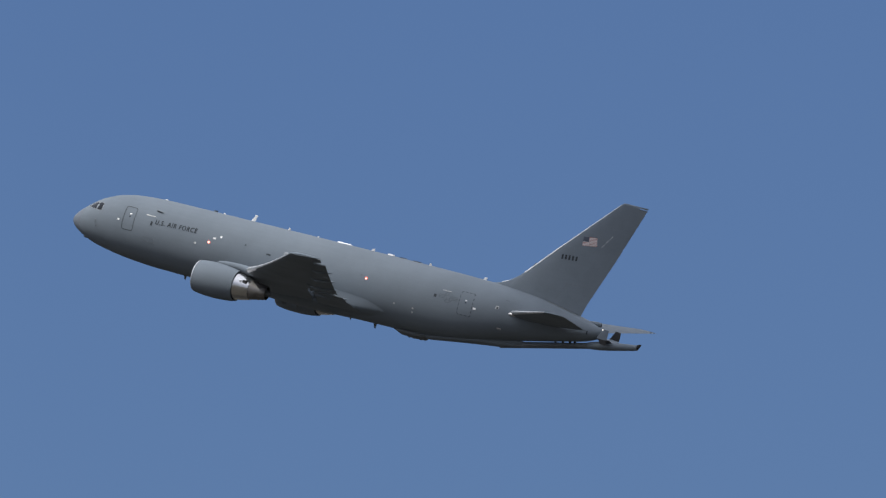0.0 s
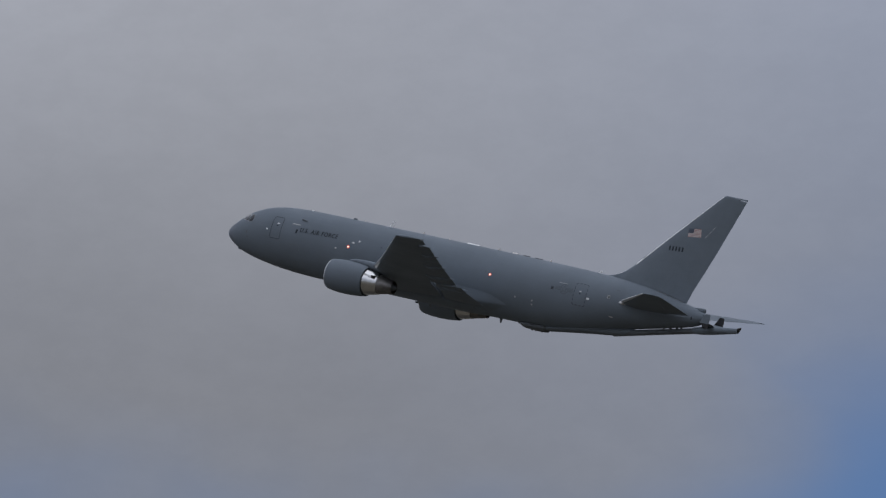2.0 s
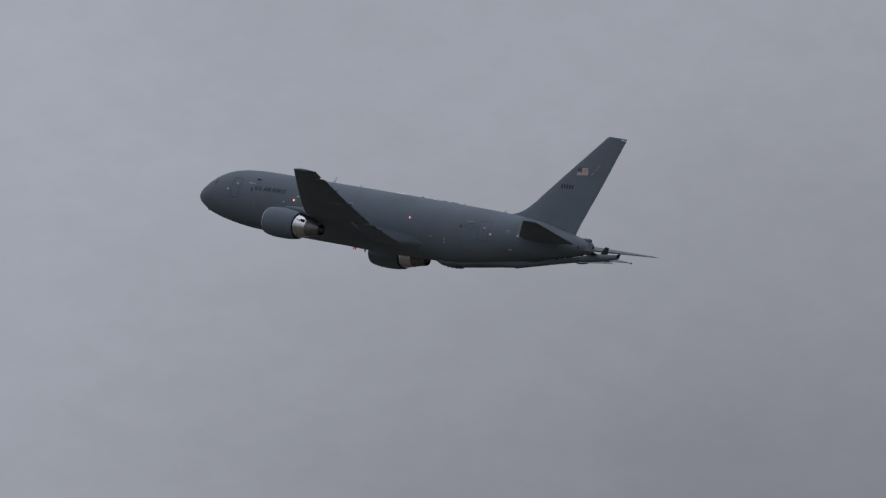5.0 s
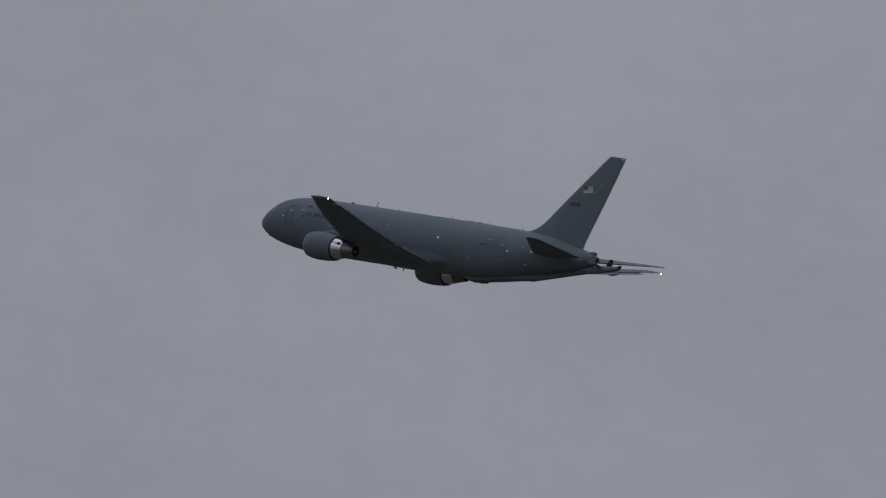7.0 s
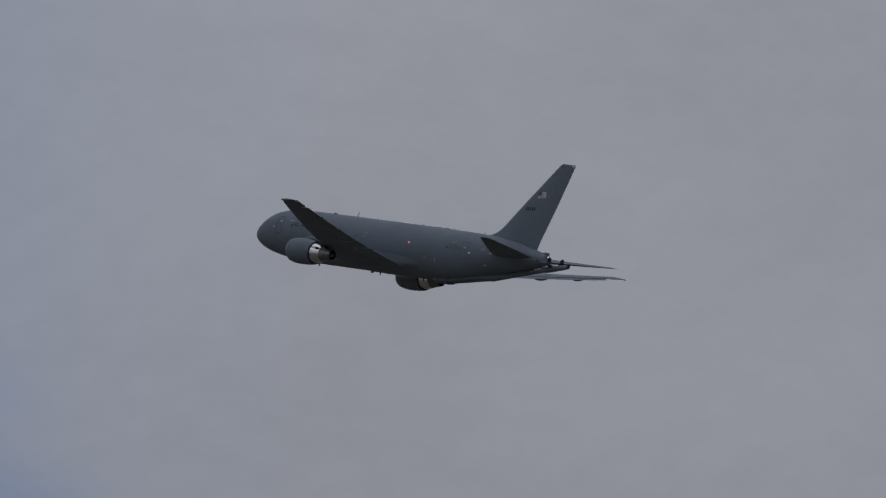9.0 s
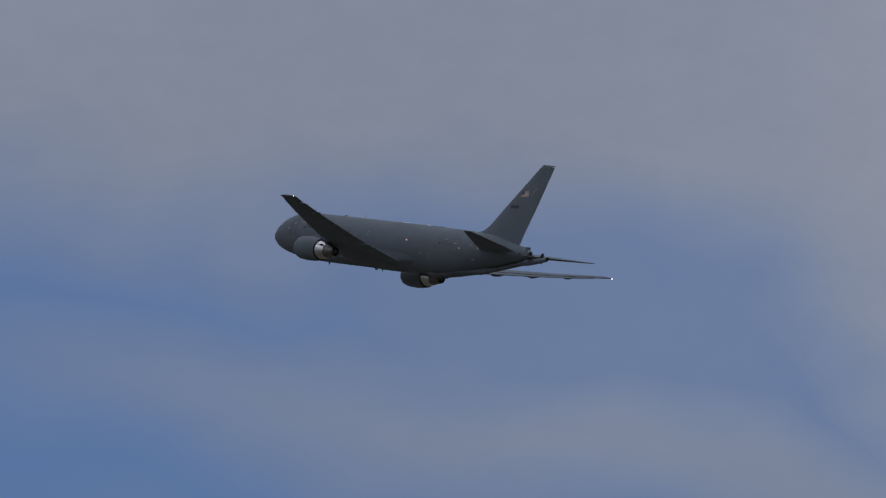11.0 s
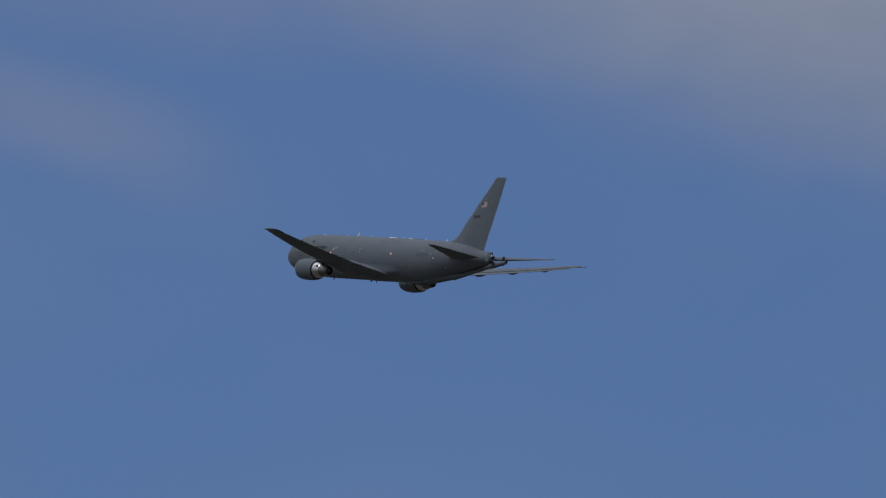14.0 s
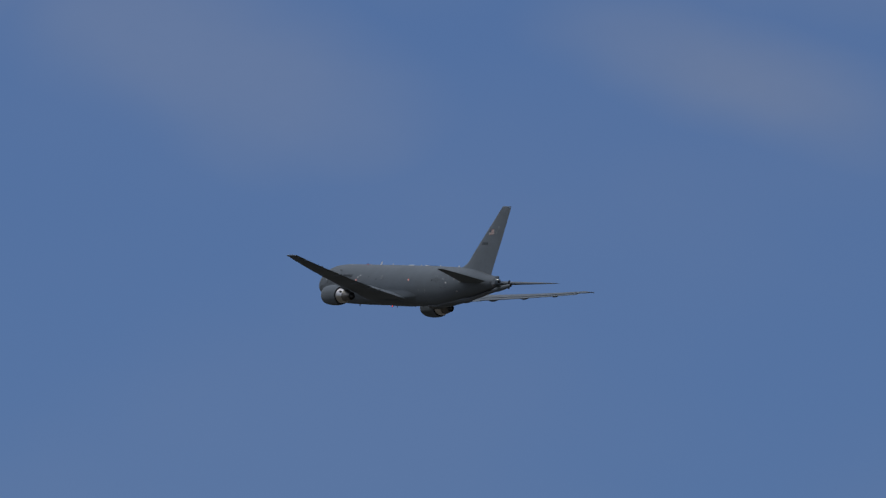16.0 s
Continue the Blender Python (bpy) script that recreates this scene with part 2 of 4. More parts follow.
PAINT = material("grey_paint", (0.154, 0.180, 0.204), 0.72, vary=0.035, size=3.0, streak=0.22, bump=0.002, gloss=0.1)
PAINT_FIN = material("fin_grey_paint", (0.158, 0.184, 0.206), 0.72, vary=0.03, size=1.4, streak=0.2, bump=0.002, gloss=0.1)
RADOME = material("radome_grey", (0.133, 0.152, 0.175), 0.62, vary=0.03, size=0.9, bump=0.002, gloss=0.25)
DARKER = material("worn_grey_paint", (0.100, 0.112, 0.120), 0.6, vary=0.12, size=0.7, streak=0.5, bump=0.004)
LINE = material("panel_line", (0.058, 0.066, 0.073), 0.72, vary=0.1, size=0.3, gloss=0.1)
MARK = material("dark_marking_paint", (0.042, 0.048, 0.054), 0.72, vary=0.1, size=0.4, gloss=0.08)
FAINT = material("faint_marking_paint", (0.124, 0.142, 0.157), 0.72, vary=0.08, size=0.4, gloss=0.1)
SEAM = material("paint_seam", (0.132, 0.150, 0.166), 0.7, vary=0.05, size=0.4)
STRIP = material("pale_strip_paint", (0.44, 0.45, 0.43), 0.5, vary=0.06, size=0.2)
PALE = material("pale_frame_paint", (0.27, 0.29, 0.30), 0.55, vary=0.05, size=0.3)
WHITE = material("white_paint", (0.78, 0.78, 0.76), 0.4, vary=0.04, size=0.3)
POLISHED = material("polished_metal", (0.62, 0.615, 0.60), 0.20, metal=1.0, vary=0.06, size=0.5, streak=0.3, bump=0.002)
BARE = material("bare_metal", (0.62, 0.62, 0.61), 0.42, metal=1.0, vary=0.08, size=0.5, bump=0.003)
HOT = material("heat_stained_metal", (0.18, 0.172, 0.162), 0.44, metal=0.6, vary=0.16, size=0.5, streak=0.4, bump=0.004)
SOOT = material("sooty_black", (0.012, 0.012, 0.012), 0.8, vary=0.1, size=0.3)
NEAR_BLACK = material("near_black", (0.02, 0.02, 0.021), 0.6, vary=0.1, size=0.2)
GLASS = material("dark_cockpit_glass", (0.012, 0.015, 0.019), 0.08, vary=0.05, size=0.5, gloss=0.15)
RED = material("flag_red", (0.30, 0.07, 0.06), 0.6, vary=0.06, size=0.4)
CREAM = material("flag_white", (0.66, 0.635, 0.60), 0.6, vary=0.05, size=0.4)
BLUE = material("flag_blue", (0.060, 0.072, 0.10), 0.6, vary=0.06, size=0.4)
AMBER_LIGHT = material("lit_amber_lamp", (1.0, 0.72, 0.55), 0.4, emit=2.6, vary=0.01)
RED_HALO = material("red_lamp_halo", (0.9, 0.16, 0.12), 0.4, emit=0.55, vary=0.01)
BEACON_LIGHT = material("lit_red_beacon", (1.0, 0.035, 0.03), 0.4, emit=14.0, vary=0.01)
STROBE_LIGHT = material("lit_white_strobe", (1.0, 0.97, 0.92), 0.4, emit=9.0, vary=0.01)
WHITE_LIGHT = material("lit_white_lamp", (1.0, 0.93, 0.82), 0.4, emit=3.0, vary=0.01)
LENS = material("clear_lens", (0.55, 0.55, 0.53), 0.12, vary=0.03, size=0.2)
GRASS = material("dry_grass", (0.038, 0.034, 0.026), 0.95, vary=0.3, size=30.0, second=(0.042, 0.035, 0.026), fine=1.2, bump=0.05)


def cloud_material(name, clear):
    """Water droplets: white, and lit through from above; where they are thin the sun shows through."""
    mat = bpy.data.materials.new(name)
    mat.use_nodes = True
    tree = mat.node_tree
    tree.nodes.clear()
    where = node(tree, "ShaderNodeTexCoord").outputs["Object"]
    puff = node(tree, "ShaderNodeTexNoise", ((0, where), (2, 0.03), (3, 5.0), (4, 0.6))).outputs[0]
    tint = node(tree, "ShaderNodeMix", ((0, puff), (6, (0.70, 0.72, 0.75, 1)), (7, (0.86, 0.86, 0.86, 1))), data_type="RGBA").outputs[2]
    white = node(tree, "ShaderNodeBsdfDiffuse", ((0, tint),))
    passing = node(tree, "ShaderNodeBsdfTranslucent", ((0, tint),))
    both = node(tree, "ShaderNodeMixShader", ((0, 0.5), (1, white.outputs[0]), (2, passing.outputs[0])))
    out = tree.nodes.new("ShaderNodeOutputMaterial")
    if clear:
        gaps = node(tree, "ShaderNodeBsdfTransparent")
        both = node(tree, "ShaderNodeMixShader", ((0, clear), (1, both.outputs[0]), (2, gaps.outputs[0])))
    tree.links.new(both.outputs[0], out.inputs[0])
    return mat


CLOUD = cloud_material("dense_cloud", 0.0)
THIN_CLOUD = cloud_material("thin_cloud", 0.64)


# ---- mesh tools ----
CENTRE = Vector((28.0, 0.0, 1.5))     # the aircraft is drawn from its nose aft, to starboard and up; its origin lies here


def part(name, bm, mat, parent, label="", smooth=45.0):
    bmesh.ops.translate(bm, vec=-CENTRE, verts=bm.verts)
    bmesh.ops.recalc_face_normals(bm, faces=bm.faces)
    for f in bm.faces:
        f.smooth = True
    for e in bm.edges:
        e.smooth = not (e.is_manifold and e.calc_face_angle(0) > radians(smooth))
    me = bpy.data.meshes.new(name)
    bm.to_mesh(me)
    bm.free()
    me.materials.append(mat)
    ob = new(name, me)
    ob.parent = parent
    return tagged(ob, label)


def loft(rings, closed=True, caps=True):
    bm = bmesh.new()
    rows = [[bm.verts.new(p) for p in ring] for ring in rings]
    n = len(rows[0])
    for a, b in zip(rows, rows[1:]):
        for i in range(n if closed else n - 1):
            j = (i + 1) % n
            quad = [a[i], a[j], b[j], b[i]]
            if len(set(quad)) == 4:
                bm.faces.new(quad)
    if caps:
        bm.faces.new(rows[0])
        bm.faces.new(rows[-1])
    return bm


def smooth_table(xs, vs):
    """A smooth curve through a few values, with no overshoot."""
    n = len(xs)
    d = [(vs[i + 1] - vs[i]) / (xs[i + 1] - xs[i]) for i in range(n - 1)]
    m = [d[0]] + [0 if d[i - 1] * d[i] <= 0 else 2 * d[i - 1] * d[i] / (d[i - 1] + d[i]) for i in range(1, n - 1)] + [d[-1]]

    def at(x):
        x = min(max(x, xs[0]), xs[-1])
        i = max(k for k in range(n - 1) if xs[k] <= x)
        h = xs[i + 1] - xs[i]
        t = (x - xs[i]) / h
        return ((1 + 2 * t) * (1 - t) ** 2 * vs[i] + t * (1 - t) ** 2 * h * m[i] + t * t * (3 - 2 * t) * vs[i + 1] + t * t * (t - 1) * h * m[i + 1])
    return at


def box_bm(x0, x1, y0, y1, z0, z1, bevel=0.0):
    bm = bmesh.new()
    bmesh.ops.create_cube(bm, size=1, matrix=Matrix.Translation(((x0 + x1) / 2, (y0 + y1) / 2, (z0 + z1) / 2)) @ Matrix.Diagonal((x1 - x0, y1 - y0, z1 - z0, 1)))
    if bevel:
        bmesh.ops.bevel(bm, geom=bm.edges[:], offset=bevel, segments=2, affect="EDGES", profile=0.5)
    return bm


def dome_bm(x, y, z, sx, sy, sz):
    bm = bmesh.new()
    bmesh.ops.create_uvsphere(bm, u_segments=12, v_segments=8, radius=1, matrix=Matrix.Translation((x, y, z)) @ Matrix.Diagonal((sx, sy, sz, 1)))
    return bm


def spin(profile, y, z, n=48, squash=1.0, droop=0.0):
    """A body of revolution about a fore-and-aft axis from (x, radius) pairs."""
    rings = []
    for x, r in profile:
        rings.append([(x, y + r * math.cos(2 * math.pi * i / n), z + r * squash * math.sin(2 * math.pi * i / n) + droop * (x - profile[0][0])) for i in range(n)])
    return loft(rings, caps=False)


def tube(points, radius, n=12):
    """A round bar along points in the aircraft's middle plane."""
    rings = []
    for i, p in enumerate(points):
        r = radius[i] if isinstance(radius, (list, tuple)) else radius
        a, b = Vector(points[max(i - 1, 0)]), Vector(points[min(i + 1, len(points) - 1)])
        d = (b - a).normalized()
        u = d.cross(Vector((0, 1, 0.01))).normalized()
        v = d.cross(u)
        rings.append([Vector(p) + u * r * math.cos(2 * math.pi * k / n) + v * r * math.sin(2 * math.pi * k / n) for k in range(n)])
    return loft(rings)


BEACONS, STROBES = [], []


def make_lamp(name, place, parent, glow, kept, size, hood, label):
    """A small hooded lamp that glows to one side only, between two cheeks."""
    bm = bmesh.new()
    for x0, x1, y0, y1, z0, z1 in ((-0.06, 0.0, -0.08, 0.08, -0.07, 0.07), (0.0, hood, -0.09, -0.078, -0.07, 0.07), (0.0, hood, 0.078, 0.09, -0.07, 0.07), (0.0, 0.02, -0.078, 0.078, -0.068, 0.068)):
        bmesh.ops.create_cube(bm, size=1, matrix=Matrix.Translation(((x0 + x1) / 2, (y0 + y1) / 2, (z0 + z1) / 2)) @ Matrix.Diagonal((x1 - x0, y1 - y0, z1 - z0, 1)))
    bmesh.ops.scale(bm, vec=(size, size, size), verts=bm.verts)
    me = bpy.data.meshes.new(name)
    bm.to_mesh(me)
    bm.free()
    me.materials.append(PAINT)
    me.materials.append(glow)
    for f in me.polygons[18:24]:
        f.material_index = 1
    lamp = new(name, me)
    lamp.parent = parent
    lamp.location = place - CENTRE
    tagged(lamp, label)
    kept.append(lamp)


# ---- fuselage form ----
FX = [0.0, 0.12, 0.4, 0.9, 1.6, 2.5, 3.8, 5.6, 8.0, 11.0, 31.0, 34.0, 36.5, 39.0, 41.5, 44.0, 45.6, 46.5]
TOP = smooth_table(FX, [-0.86, -0.52, -0.19, 0.26, 0.83, 1.41, 1.93, 2.27, 2.41, 2.45, 2.61, 2.61, 2.58, 2.50, 2.25, 1.80, 1.46, 1.22])
LOW = smooth_table(FX, [-0.86, -1.16, -1.44, -1.75, -2.07, -2.35, -2.60, -2.83, -2.98, -3.02, -2.82, -2.66, -2.20, -1.54, -1.00, -0.42, -0.02, 0.42])
WIDE = smooth_table(FX, [0.02, 0.33, 0.66, 1.05, 1.46, 1.82, 2.15, 2.39, 2.50, 2.515, 2.515, 2.44, 2.26, 1.96, 1.56, 1.08, 0.74, 0.46])


def skin(x, angle, out=0.0):
    """A point of the skin: angle 0 to starboard, 90 degrees at the crown; out: metres proud of it."""
    mid, half = (TOP(x) + LOW(x)) / 2, (TOP(x) - LOW(x)) / 2
    return Vector((x, (WIDE(x) + out) * math.cos(angle), mid + (half + out) * math.sin(angle)))


def side(x, z, out=0.012, port=True):
    mid, half = (TOP(x) + LOW(x)) / 2, (TOP(x) - LOW(x)) / 2
    s = max(-0.999, min(0.999, (z - mid) / half))
    return Vector((x, (-1 if port else 1) * (WIDE(x) + out) * math.sqrt(1 - s * s), z))


def stroke(points, width, out=0.012, port=True, thick=0.012):
    """A raised strip on the fuselage side along (x, z) points."""
    bm = bmesh.new()
    pts = []
    for (ax, az), (bx, bz) in zip(points, points[1:]):
        k = max(2, int(math.hypot(bx - ax, bz - az) / 0.15))
        pts += [(ax + (bx - ax) * i / k, az + (bz - az) * i / k) for i in range(k)]
    pts.append(points[-1])
    rows = []
    for i, (x, z) in enumerate(pts):
        px, pz = pts[max(i - 1, 0)]
        qx, qz = pts[min(i + 1, len(pts) - 1)]
        if pts[0] == pts[-1] and i in (0, len(pts) - 1):
            (px, pz), (qx, qz) = pts[-2], pts[1]
        d = math.hypot(qx - px, qz - pz) or 1
        nx, nz = -(qz - pz) / d * width / 2, (qx - px) / d * width / 2
        rows.append([bm.verts.new(side(x + nx * k, z + nz * k, o, port)) for k, o in ((1, out), (-1, out), (-1, out - thick), (1, out - thick))])
    for a, b in zip(rows, rows[1:]):
        for i in range(4):
            bm.faces.new([a[i], a[(i + 1) % 4], b[(i + 1) % 4], b[i]])
    return bm


def patch(points, out=0.012, port=True, cuts=4):
    """A small plate that follows the fuselage side, with (x, z) corners in order round it."""
    bm = bmesh.new()
    a, b, c, d = [Vector(p) for p in points]
    grid = []
    for i in range(cuts + 1):
        u = i / cuts
        grid.append([bm.verts.new(side(*((a.lerp(b, u)).lerp(d.lerp(c, u), v / cuts)), out, port)) for v in range(cuts + 1)])
    for i in range(cuts):
        for j in range(cuts):
            bm.faces.new([grid[i][j], grid[i + 1][j], grid[i + 1][j + 1], grid[i][j + 1]])
    rim = bmesh.ops.extrude_face_region(bm, geom=bm.faces[:])
    for v in [g for g in rim["geom"] if isinstance(g, bmesh.types.BMVert)]:
        v.co.y *= 1 - 0.02 / max(abs(v.co.y), 0.3)
    return bm


def rounded(x0, x1, z0, z1, r, lean=0.0, n=5):
    pts = []
    for cx, cz, a0 in ((x1 - r, z1 - r, 0), (x0 + r, z1 - r, 90), (x0 + r, z0 + r, 180), (x1 - r, z0 + r, 270)):
        for i in range(n + 1):
            a = radians(a0 + 90 * i / n)
            x, z = cx + r * math.cos(a), cz + r * math.sin(a)
            pts.append((x + lean * (z - z0), z))
    return pts + [pts[0]]


# ---- lifting surfaces ----
def section(chord, thick, camber, lo, hi, n=12):
    """Part of an aerofoil between two fractions of the chord, as (x, z) round it."""
    def half(u):
        return thick * chord * 5 * (0.2969 * math.sqrt(u) - 0.126 * u - 0.3516 * u * u + 0.2843 * u ** 3 - 0.1020 * u ** 4)
    us = [lo + (hi - lo) * (1 - math.cos(math.pi * i / n)) / 2 for i in range(n + 1)]
    mean = [4 * camber * chord * u * (1 - u) for u in us]
    up = [(u * chord, m + half(u)) for u, m in zip(us, mean)]
    down = [(u * chord, m - half(u) - 0.002) for u, m in zip(us, mean)]
    return up + down[::-1]


def surface(stations, lo, hi, upright=False, drop=0.0):
    """stations: (span, leading edge x, trailing edge x, height, thickness, camber, twist)."""
    rings = []
    for s, xl, xt, h, th, ca, tw in stations:
        ring = []
        for x, z in section(xt - xl, th, ca, lo, hi):
            z -= x * math.tan(radians(tw))
            if drop:
                z -= (x - lo * (xt - xl)) * math.tan(radians(drop))
            ring.append((xl + x, z, s) if upright else (xl + x, s, h + z))
        rings.append(ring)
    return loft(rings)


def between(a, b, k):
    return tuple(p + (q - p) * k for p, q in zip(a, b))


def span_cut(stations, s0, s1):
    """The stretch of a surface between two spans."""
    def at(s):
        for a, b in zip(stations, stations[1:]):
            if min(a[0], b[0]) <= s <= max(a[0], b[0]):
                return between(a, b, (s - a[0]) / (b[0] - a[0]))
        return stations[-1]
    lo, hi = min(s0, s1), max(s0, s1)
    inner = [st for st in stations if lo + 0.01 < st[0] < hi - 0.01]
    return [at(s0)] + (inner if s0 < s1 else sorted(inner, reverse=True)) + [at(s1)]


# ---- the ground ----
def make_ground():
    bm = bmesh.new()
    rings = [[(0.0, 0.0)], *[[(r * math.cos(2 * math.pi * i / 48), r * math.sin(2 * math.pi * i / 48)) for i in range(48)] for r in (4, 40, 200, 800, 2500, 9000, 30000)]]
    centre = bm.verts.new((0, 0, 0))
    rows = [[bm.verts.new((x, y, 0.25 * noise.noise((x * 0.02, y * 0.02, 0)) - 0.2 if abs(x) + abs(y) > 30 else 0)) for x, y in ring] for ring in rings[1:]]
    for i in range(48):
        bm.faces.new([centre, rows[0][i], rows[0][(i + 1) % 48]])
    for a, b in zip(rows, rows[1:]):
        for i in range(48):
            bm.faces.new([a[i], b[i], b[(i + 1) % 48], a[(i + 1) % 48]])
    me = bpy.data.meshes.new("ground")
    bm.to_mesh(me)
    bm.free()
    me.materials.append(GRASS)
    tagged(new("ground", me), "flat airfield of dry mown grass", "ground", kind="structure")


make_ground()

# ---- unseen clouds, added to shade the flight from the sun ----
def make_shade_cloud(t0, ahead0, t1, ahead1, mat, base=1000.0):
    """An unseen flat-based cumulus that shades the stretch the aircraft crosses between two times."""
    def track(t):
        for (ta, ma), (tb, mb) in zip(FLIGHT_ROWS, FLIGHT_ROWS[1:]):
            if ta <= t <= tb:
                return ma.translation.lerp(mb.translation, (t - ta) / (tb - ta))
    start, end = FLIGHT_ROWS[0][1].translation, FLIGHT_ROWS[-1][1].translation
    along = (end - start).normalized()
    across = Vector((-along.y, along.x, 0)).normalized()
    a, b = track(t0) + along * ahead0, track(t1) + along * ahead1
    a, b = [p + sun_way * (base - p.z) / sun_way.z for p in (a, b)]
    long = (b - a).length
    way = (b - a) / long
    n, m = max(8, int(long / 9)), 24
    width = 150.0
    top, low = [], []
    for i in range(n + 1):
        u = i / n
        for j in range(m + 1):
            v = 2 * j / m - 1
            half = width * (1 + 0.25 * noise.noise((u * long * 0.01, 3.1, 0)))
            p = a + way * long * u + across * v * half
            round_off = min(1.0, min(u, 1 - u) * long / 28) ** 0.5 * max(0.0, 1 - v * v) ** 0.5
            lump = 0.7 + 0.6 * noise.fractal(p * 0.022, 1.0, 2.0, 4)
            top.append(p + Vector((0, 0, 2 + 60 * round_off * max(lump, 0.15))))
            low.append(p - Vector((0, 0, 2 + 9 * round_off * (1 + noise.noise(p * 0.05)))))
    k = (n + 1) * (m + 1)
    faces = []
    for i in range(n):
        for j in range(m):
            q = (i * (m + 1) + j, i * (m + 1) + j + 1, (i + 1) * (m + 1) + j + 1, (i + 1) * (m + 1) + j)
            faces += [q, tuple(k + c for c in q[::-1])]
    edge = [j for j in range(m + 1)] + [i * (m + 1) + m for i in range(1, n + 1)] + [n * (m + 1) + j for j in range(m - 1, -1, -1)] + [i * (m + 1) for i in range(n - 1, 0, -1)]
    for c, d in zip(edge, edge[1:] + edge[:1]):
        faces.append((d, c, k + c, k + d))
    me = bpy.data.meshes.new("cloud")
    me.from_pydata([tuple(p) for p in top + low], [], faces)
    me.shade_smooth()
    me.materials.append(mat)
    tagged(new("cloud", me), "unseen grey-white flat-based cumulus, added to shade the aircraft" if mat == CLOUD else "unseen thin white veil of cloud, added to dim the sun", "cloud", kind="stuff")


make_shade_cloud(0.0, -240.0, 0.0, -8.0, CLOUD)
make_shade_cloud(0.5, 8.0, 2.68, 28.0, CLOUD)
make_shade_cloud(3.5, 26.0, 11.65, 10.0, CLOUD)
make_shade_cloud(11.65, 12.0, 16.0, 140.0, THIN_CLOUD)

# ---- the aircraft ----
aircraft = tagged(new("tanker_aircraft"), "grey twin-engined military tanker jet climbing with gear up", "aircraft")


def make_fuselage():
    stations = [0.0, 0.03, 0.08, 0.16, 0.28, 0.45, 0.65, 0.9]
    nose_end = 1.15
    n = 72

    def ring(x):
        return [skin(x, 2 * math.pi * i / n) for i in range(n)]
    part("radome", loft([ring(x) for x in stations + [nose_end]]), RADOME, aircraft, "smooth darker grey radome")
    xs = [nose_end + 0.006, 1.4, 1.7, 2.0, 2.4, 2.8, 3.3, 3.8, 4.4, 5.0, 5.6, 6.4, 7.2, 8.0, 9.5, 11.0]
    xs += [11 + i * 1.25 for i in range(1, 17)] + [32, 33, 34, 35, 36, 37, 38, 39, 40, 41, 42, 43, 44, 44.8, 45.4, 45.9, 46.2, 46.4, 46.5]
    return part("fuselage", loft([ring(x) for x in xs]), PAINT, aircraft, "matt grey fuselage, darker along the belly")


fuselage = make_fuselage()


def wing_stations(sgn):
    rows = []
    for y in (1.2, 2.5, 5.0, 7.6, 11.0, 14.5, 18.0, 21.0, 23.2):
        xl = 15.5 + (y - 2.5) * 0.689 - (0.0 if y >= 5 else (5 - y) * 0.25)
        xt = 26.15 + (y - 2.5) * 0.157 if y < 7.6 else 26.95 + (y - 7.6) * 0.346
        z = -1.72 + 0.09 * (y - 2.5) + 0.0031 * (y - 2.5) ** 2
        th = 0.145 - 0.04 * min(1, y / 14)
        rows.append((sgn * y, xl, xt, z, th, 0.012, 1.7 - 4.2 * y / 23.2))
    return rows


